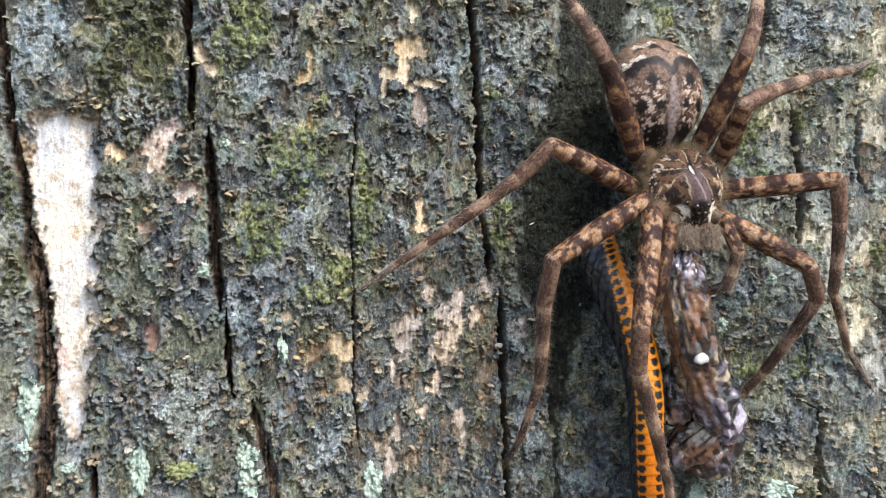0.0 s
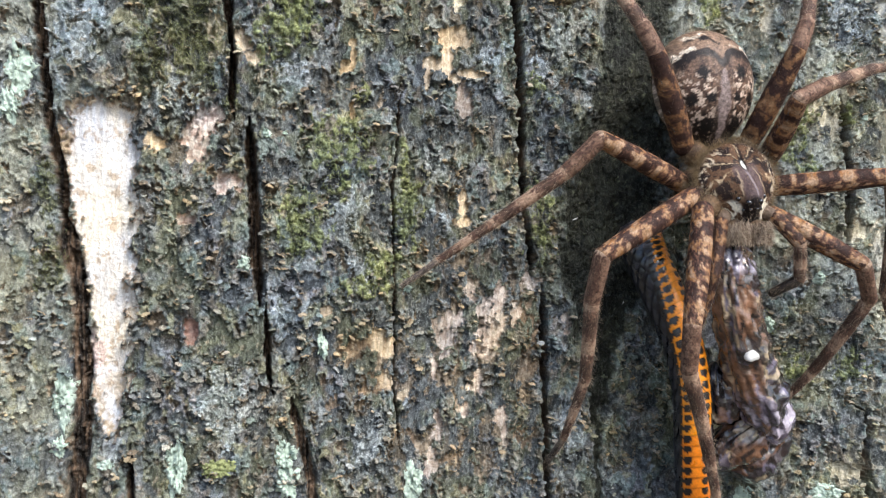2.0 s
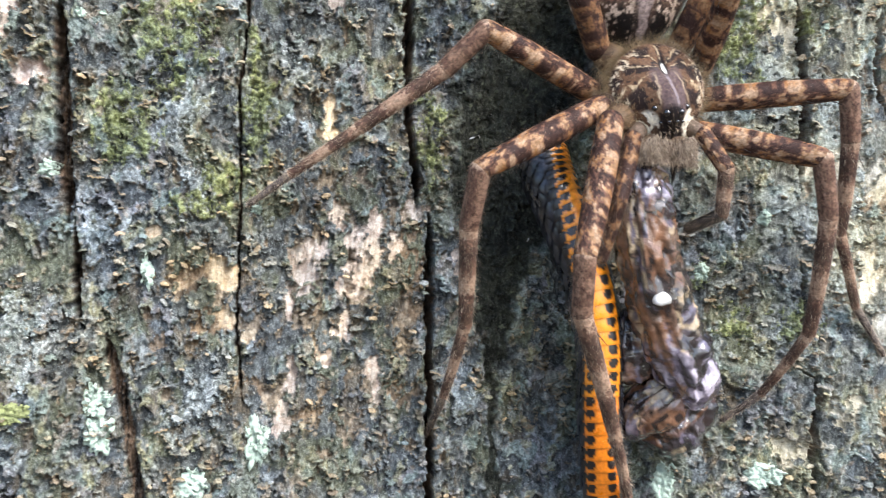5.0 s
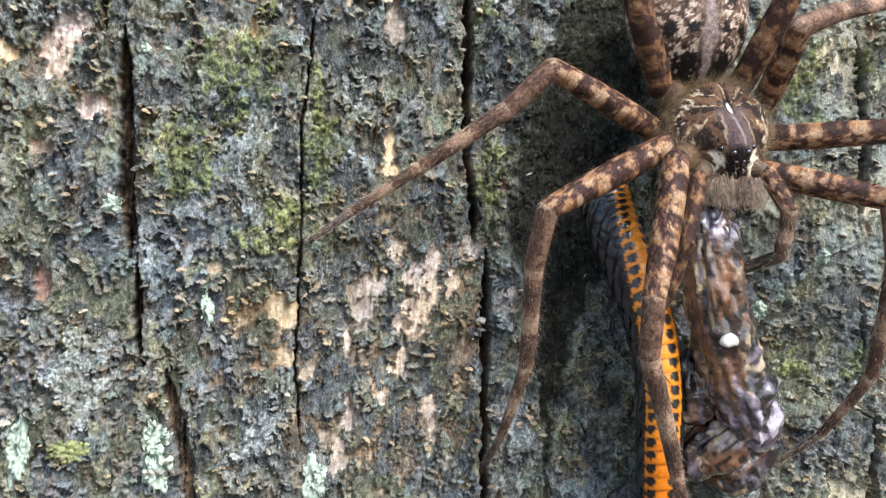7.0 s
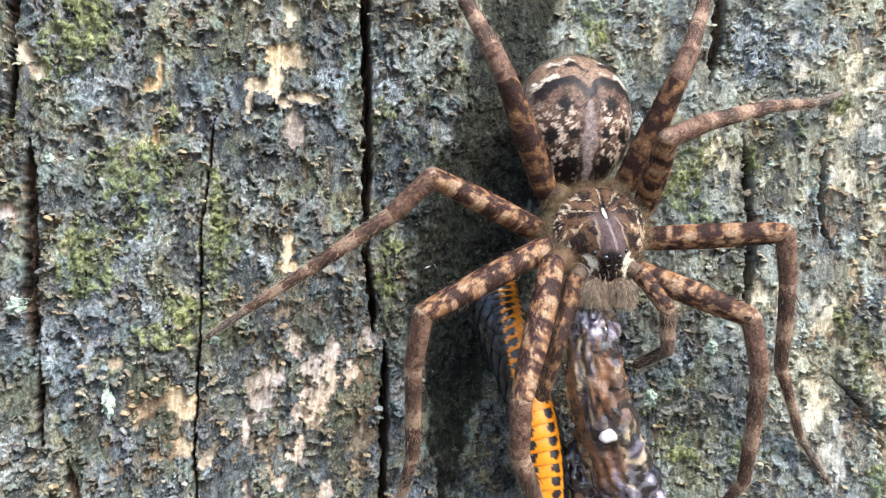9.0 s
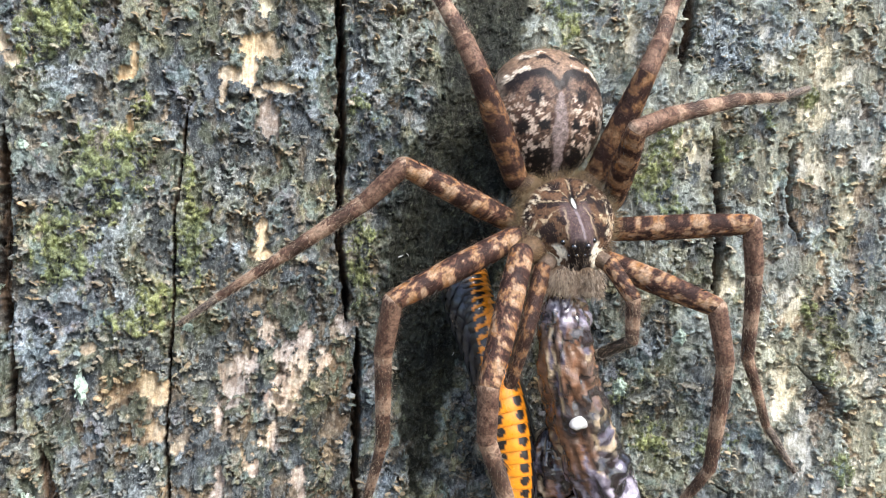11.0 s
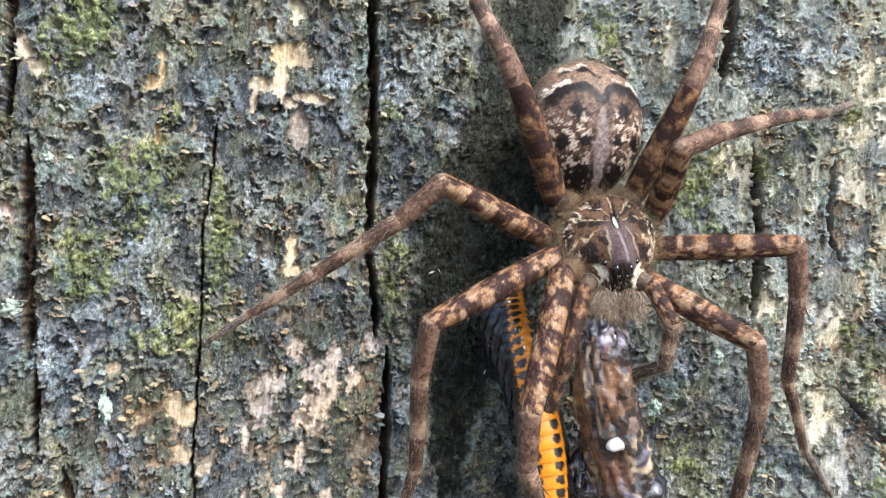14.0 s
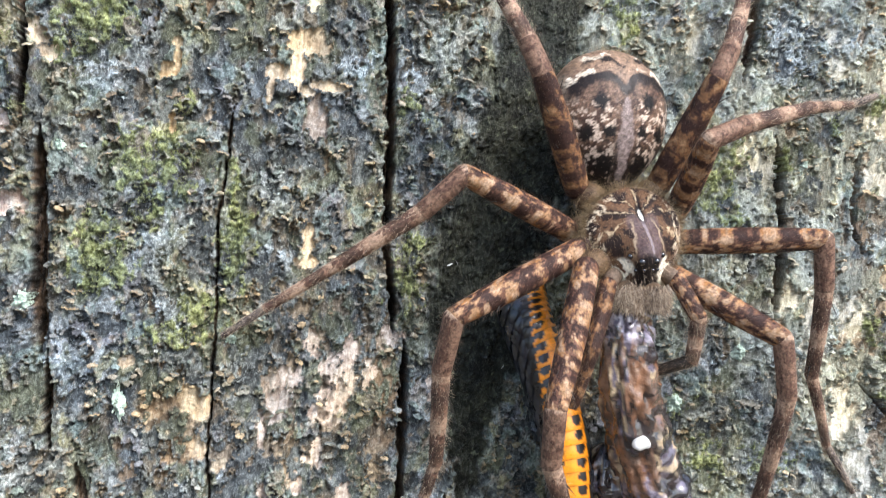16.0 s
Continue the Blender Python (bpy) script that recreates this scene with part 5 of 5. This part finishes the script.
def jaws():
    for k, x in enumerate((49.5, 52.1)):
        line = curve_points([(x + 0.05, -12.8, 2.6), (x, -14.0, 1.6), (x + 0.05, -14.0, 0.9), (x + 0.15, -13.2, 0.5)], 24)
        co, quads, ss, aa = tube(line, np.interp(np.linspace(0, 1, 24), [0, 0.4, 1], [0.95, 1.05, 0.7]) * rounded(24, 0.5, 0.22), 20)
        w = fbm(ss * 5 + 9 * k, np.cos(aa) * 1.5, 3, 77)
        # brown jaw, shade painted in as near-black towards the tip
        c = blend((0.15, 0.098, 0.060), (0.030, 0.020, 0.015), smooth(-0.3, 0.4, w + 1.2 * ss - 0.5))
        jaw = part("jaw", raw_mesh("jaw", local(co), quads, {"markings": c}), FUR, SPIDER, "brown jaw fringed with pale bristles")
        out = co - np.repeat(line, 20, 0) + np.array([0.35 * (x - 51.0), 0, 0])
        out /= np.maximum(np.linalg.norm(out, axis=1), 1e-6)[:, None]
        u = np.linspace(-1, 1, 80)
        row = np.concatenate([np.stack([x + 1.15 * u, -15.15 + 0.9 * u * u, h - 0.2 * u * u], 1) for h in (2.3, 1.9, 1.4, 0.9)])
        row += np.random.RandomState(70 + k).randn(*row.shape) * [0.18, 0.10, 0.25]
        fan = np.tile(np.stack([0.16 * (x - 50.8) + 0.55 * u, -0.30 + 0 * u, -1 + 0 * u], 1), (4, 1))
        hv, hf = hairs(row, fan / np.linalg.norm(fan, axis=1)[:, None], (0, -0.1, -0.2), 0.85, 1500, 90 + k, 0.013, 0.75)
        part("jaw_fringe", raw_mesh("jaw_fringe", local(hv), hf, sharp=True), PALE_HAIR, jaw)
        hv, hf = hairs(row, fan / np.linalg.norm(fan, axis=1)[:, None], (0.25 * (51.0 - x), -0.2, -0.2), 0.8, 1500, 96 + k, 0.015, 0.75)
        part("jaw_fringe", raw_mesh("jaw_fringe", local(hv), hf, sharp=True), HAIR, jaw)
        part("fang", raw_mesh("fang", local(tube(curve_points([(x, -12.6, 0.3), (x + 0.3, -12.0, -0.6), (x + 0.6, -11.0, -1.2)], 8), np.linspace(0.35, 0.05, 8), 8)[0]), tube(np.linspace((0, 0, 0), (1, 0, 1), 8), np.ones(8), 8)[1]), SPINE, jaw)


def feeler(root, joints, thick, seed, looks, material_tip=None):
    line = np.linspace(root, joints[0], 10)
    co, quads, ss, aa = tube(line, np.full(10, 0.8 * thick) * rounded(10, 0.5, 0.25), 14)
    top = part("feeler", raw_mesh("feeler", local(co), quads, {"markings": np.full((len(co), 3), 0.12) * [1, 0.7, 0.5]}), FUR, SPIDER, "short banded feeler beside the jaws")
    made = []
    for k, (name, look_of) in enumerate(looks):
        made.append(segment(name, joints[k], joints[k + 1], thick * (0.85 - 0.1 * k), thick * (0.75 - 0.12 * k), look_of, top, seed + k))
    return top, made


carapace()
eyes()
abdomen()
jaws()
feeler((49.2, -12.5, 4.0), [(47.6, -14.0, 2.4), (46.0, -15.6, -3.2), (45.1, -14.0, -8.2)], 1.0, 110, [("feeler_thigh", "dark_femur"), ("feeler_tip", "dark_femur")])
PALP_R, PALP_PIECES = feeler((52.8, -12.5, 4.2), [(54.4, -13.5, 3.2), (56.1, -15.0, 0.1), (56.6, -13.4, -3.9), (54.4, -11.2, -5.3)], 1.0, 120, [("feeler_thigh", "femur"), ("feeler_shin", "tibia"), ("feeler_tip", "tarsus")])
for ob in PALP_PIECES[2][:1]:
    ob.data.materials[0] = SPINE


# ---- the prey ----
SNAKE = tagged(new("dead_snake"), "small dead snake, slate-grey back, orange belly with black spots, partly chewed", "snake")
SNAKE.location = at_mm(47, -1, -12)
ORIGIN = np.array([47.0, -1.0, -12.0])
SPINE_LINE = curve_points([(41.6, -5.2, 2.4), (41.8, -5.9, 1.0), (42.4, -6.6, -1.6), (44.1, -7.5, -5.8), (46.0, -8.5, -11.2), (47.2, -8.5, -16.7), (47.7, -7.7, -22.2), (48.5, -6.4, -28.0), (49.6, -5.0, -33.5), (51.4, -3.2, -39.5)], 200)


def snake():
    n = len(SPINE_LINE)
    s = np.linspace(0, 1, n)
    girth = np.interp(s, [0, 0.04, 0.2, 0.6, 1], [1.3, 2.2, 2.4, 2.05, 1.8])
    way, f, b = frames_of(SPINE_LINE)
    turn = np.radians(np.interp(s, [0, 0.2, 0.4, 0.55, 0.8, 1], [46, 42, 4, -10, -15, -16]))
    co, quads, ss, aa = tube(SPINE_LINE, girth * 0.97 * rounded(n, 0.5, 0.03), 28)
    part("body", raw_mesh("body", local(co), quads), SCALE, SNAKE, "slate-grey scaled body")
    sign = 1.0 if b[60][0] > 0 else -1.0

    def skin(k, ang, lift):
        """A place on the skin at step k (may be a fraction); ang from the belly's middle."""
        i = int(np.clip(k, 0, n - 2))
        q = np.clip(k - i, 0, 1)
        mid = SPINE_LINE[i] * (1 - q) + SPINE_LINE[i + 1] * q
        t = turn[i] + ang
        r = girth[i] + lift
        return mid + r * (math.cos(t) * f[i] + sign * math.sin(t) * b[i])

    step = 4.7
    count = int((n - 22) / step)
    for m in range(count):
        k0 = 14 + m * step
        rows_, cols = 7, 25
        v, c = [], []
        wob = noise.noise((m * 1.7, 0, 0))
        for i in range(rows_):
            for j in range(cols):
                ang = radians(-60 + 120 * j / (cols - 1))
                q = i / (rows_ - 1)
                p = skin(k0 + q * step * 1.12 + 0.9 * abs(ang) ** 2, ang, 0.05 + 0.13 * math.sin(q * math.pi * 0.62) - 0.10 * (abs(ang) / 1.15) ** 6)
                v.append(p)
                e = abs(ang) - (0.46 if ang > 0 else float(np.interp(k0 / n, [0, 0.28, 0.45], [0.36, 0.42, 0.56])))
                spot = math.hypot(e / 0.24, (q - 0.36 - 0.05 * wob) / 0.38) + 0.18 * noise.noise((m * 3.1, j * 0.7, i * 0.9))
                col = Vector((0.80, 0.27, 0.012)) if 0.06 < k0 / n < 0.62 else Vector((0.76, 0.21, 0.010))
                if q > 0.88:
                    col = col * 0.72
                edge = 0.93 - 0.12 * math.sin(q * math.pi)
                if spot < 1.0 or ang > edge or -ang > edge - float(np.interp(k0 / n, [0, 0.28, 0.45], [0.18, 0.15, 0.0])):
                    col = Vector((0.012, 0.010, 0.010))
                c.append(tuple(col))
        kk = np.arange(rows_ * cols).reshape(rows_, cols)
        quads = np.stack([kk[:-1, :-1], kk[:-1, 1:], kk[1:, 1:], kk[1:, :-1]], -1).reshape(-1, 4)
        part("belly_scale", raw_mesh("belly_scale", local(v), quads, {"markings": np.array(c)}), BELLY, SNAKE)
    # overlapping back scales
    v, q = [], []
    for m in range(0, 60):
        k0 = 8 + m * 5.4
        if k0 > n - 8:
            break
        for j in range(7):
            ang = radians(74 + j * 34 + (17 if m % 2 else 0))
            base = len(v)
            for dk, da, lift in ((-3.5, 0, 0.02), (0, -16.5, 0.05), (4.6, 0, 0.22), (0, 16.5, 0.05)):
                v.append(skin(k0 + dk, ang + radians(da), lift))
            mid = skin(k0 + 0.7, ang, 0.27)
            v.append(mid)
            q += [(base, base + 1, base + 4), (base + 1, base + 2, base + 4), (base + 2, base + 3, base + 4), (base + 3, base, base + 4)]
    ob = part("back_scale_cover", raw_mesh("back_scale_cover", local(v), q), SCALE, SNAKE, "small overlapping slate-grey scales")
    tagged(ob, kind="stuff")


CHEWED = []


def flesh_piece(name, points, radii, seed, flat, label):
    line = curve_points(points, 150)
    s = np.linspace(0, 1, 150)
    size = np.linalg.norm(np.diff(line, axis=0), axis=1).sum() / 5.5
    radius = np.interp(s, np.linspace(0, 1, len(radii)), radii) * rounded(150, 0.5, 0.08 if seed == 1 else 0.3)

    def lumps(ss, aa):
        x, y = ss * size + seed, np.cos(aa) * 0.8 + np.sin(aa) * 0.6
        ridge = 1 - np.abs(fbm(x * 0.8, y * 1.3 + seed, 3, 300 + seed, 0.5))
        return 0.76 + 0.30 * ridge + 0.12 * fbm(x * 2.4, y * 2.6 + np.sin(aa), 3, 310 + seed) + 0.06 * fbm(x * 7, y * 6 + np.sin(aa) * 2, 3, 315 + seed)

    co, quads, ss, aa = tube(line, radius, 72, lumps)
    co[:, 1] = co[:, 1] * flat + (1 - flat) * np.repeat(line[:, 1], 72)
    x, y = ss * size * 1.2 + seed, np.cos(aa) * 0.9 + np.sin(aa) * 0.7
    a, b2, c3 = fbm(x * 0.9, y * 1.1, 4, 320 + seed), fbm(x * 0.6 + 5, y * 2.0, 4, 330 + seed), fbm(x * 1.6, y * 2.6, 4, 340 + seed)
    d4 = fbm(x * 3.2, y * 4.4, 3, 350 + seed)
    ends = np.maximum(smooth(0.26, 0.12, ss), smooth(0.58, 0.72, ss)) if seed == 1 else np.full(len(ss), 0.15)
    c = blend((0.150, 0.090, 0.062), (0.026, 0.018, 0.018), smooth(-0.15, 0.20, a + 0.3 * d4))
    c = blend(c, (0.185, 0.080, 0.036), 0.65 * smooth(0.10, 0.35, b2 - 0.3 * a) * (1 - 0.7 * ends))
    c = blend(c, (0.42, 0.32, 0.20), 0.85 * smooth(0.26, 0.40, -b2 + 0.35 * c3))
    # purple flesh, with a bluish sheen painted on towards the ends
    c = blend(c, (0.105, 0.090, 0.125), 0.95 * smooth(-0.05, 0.15, c3 - b2 * 0.4 + 0.8 * ends - 0.45))
    # pale lilac highlights painted into the colour of the ends
    c = blend(c, (0.48, 0.43, 0.50), 0.7 * smooth(0.12, 0.30, d4 + 0.3 * c3) * ends)
    c = blend(c, (0.010, 0.008, 0.009), 0.9 * smooth(0.30, 0.45, -d4 + 0.3 * a))
    made = part(name, raw_mesh(name, local(co), quads, {"markings": c}), FLESH, SNAKE, label)
    CHEWED.append(made)
    return made


snake()
flesh_piece("chewed_flesh", [(50.6, -12.2, 0.6), (50.2, -12.4, -1.5), (50.2, -12.4, -5.0), (51.4, -11.6, -9.5), (52.9, -10.8, -13.5), (55.0, -10.0, -17.2), (56.6, -8.6, -20.0), (56.0, -7.6, -22.0)], [1.6, 2.3, 2.6, 2.9, 3.1, 3.2, 2.9, 1.9], 1, 0.9, "wet chewed brown and purple flesh")
flesh_piece("flesh_roll", [(56.2, -7.5, -20.5), (54.6, -8.0, -21.6), (52.8, -6.6, -23.4), (52.4, -4.6, -26.0)], [1.9, 2.5, 2.7, 1.9], 2, 0.9, "rolled wet brown strip of flesh")
flesh_piece("flesh_lump", [(60.4, -4.8, -20.8), (58.6, -5.6, -22.4), (56.2, -5.0, -24.6), (53.6, -4.0, -26.2)], [1.5, 3.0, 3.5, 2.2], 3, 0.9, "dark wet lump of flesh")
flesh_piece("flesh_lump", [(50.2, -8.0, -13.0), (51.0, -7.6, -16.5), (52.6, -7.0, -20.0)], [1.8, 3.1, 2.8], 4, 0.9, "dark wet lump of flesh")
co, quads = ball((51.4, -14.1, -11.8), 0.90, 0.60, 0.62)
CHEWED.append(part("bone", raw_mesh("bone", local(co + 0.26 * np.array([[noise.noise(p * 1.3) for _ in range(3)] for p in (Vector(q) for q in co)])), quads), BEAD, SNAKE, "small rounded white piece of bone"))


# ---- what moves ----
def motions():
    """The right foreleg reaches out and later sinks a little; the feeler beside it twitches."""
    lengths = [(Vector(b) - Vector(a)).length for a, b in zip(REACH["stretched"], REACH["stretched"][1:])]

    def chain(name):
        joints, at = REACH[name], [Vector(REACH[name][0])]
        for k, ln in enumerate(lengths):
            at.append(at[-1] + (Vector(joints[k + 1]) - at[-1]).normalized() * ln)
        return at

    global ORIGIN
    ORIGIN = np.array([50.0, 0.0, 7.0])
    times = [(0.0, "tucked"), (2.05, "tucked"), (2.5, "stretched"), (8.0, "stretched"), (8.8, "resting"), (11.6, "resting"), (12.0, "lowered"), (16.0, "lowered")]
    for k, pieces in enumerate(FORELEG_PIECES):
        for ob in pieces:
            rows = []
            for t, name in times:
                j = chain(name)
                rows.append((t, along(j[k], j[k + 1])))
            walk(ob, rows)
    # the feeler swings about its root, the prey shifts as it is chewed
    root = Vector(local((54.4, -13.5, 3.2)))
    swing = [(0.0, 14), (0.5, 7), (1.0, 0), (2.0, -7), (2.6, 0), (3.5, 4), (5.0, 0), (8.0, 6), (9.0, -5), (11.5, 0), (12.0, 3), (13.0, -4), (14.0, 4), (15.0, 0), (16.0, 2)]
    for pieces in PALP_PIECES:
        for ob in pieces:
            base = ob.matrix_basis.copy()
            walk(ob, [(t, Matrix.Translation(root) @ pose(0, 0, 0, 0, a, 0) @ Matrix.Translation(-root) @ base) for t, a in swing])
    nudge = [(0.0, 0.0, -0.5), (0.5, -0.15, -0.25), (1.0, 0.45, -0.1), (1.5, 0.3, -0.2), (2.0, 0.0, -0.2), (2.5, -0.15, -0.15), (3.0, -0.5, -0.4), (3.5, -0.25, 0.15), (4.0, -0.3, 0.35), (5.0, -0.45, 0.0), (8.0, 0.0, 0.0),
             (9.0, 0.2, 0.0), (11.5, 0.5, 0.05), (12.0, 0.4, 0.15), (12.5, 0.2, 0.1), (13.0, -0.15, -0.15), (13.5, -0.25, 0.3), (14.0, 0.2, 0.35), (15.0, 0.0, 0.2), (15.5, 0.5, 0.1), (16.0, 0.4, 0.2)]
    for ob in CHEWED:
        walk(ob, [(t, pose(x / 1000, 0, z / 1000)) for t, x, z in nudge])


crumbs()
flakes()
motions()
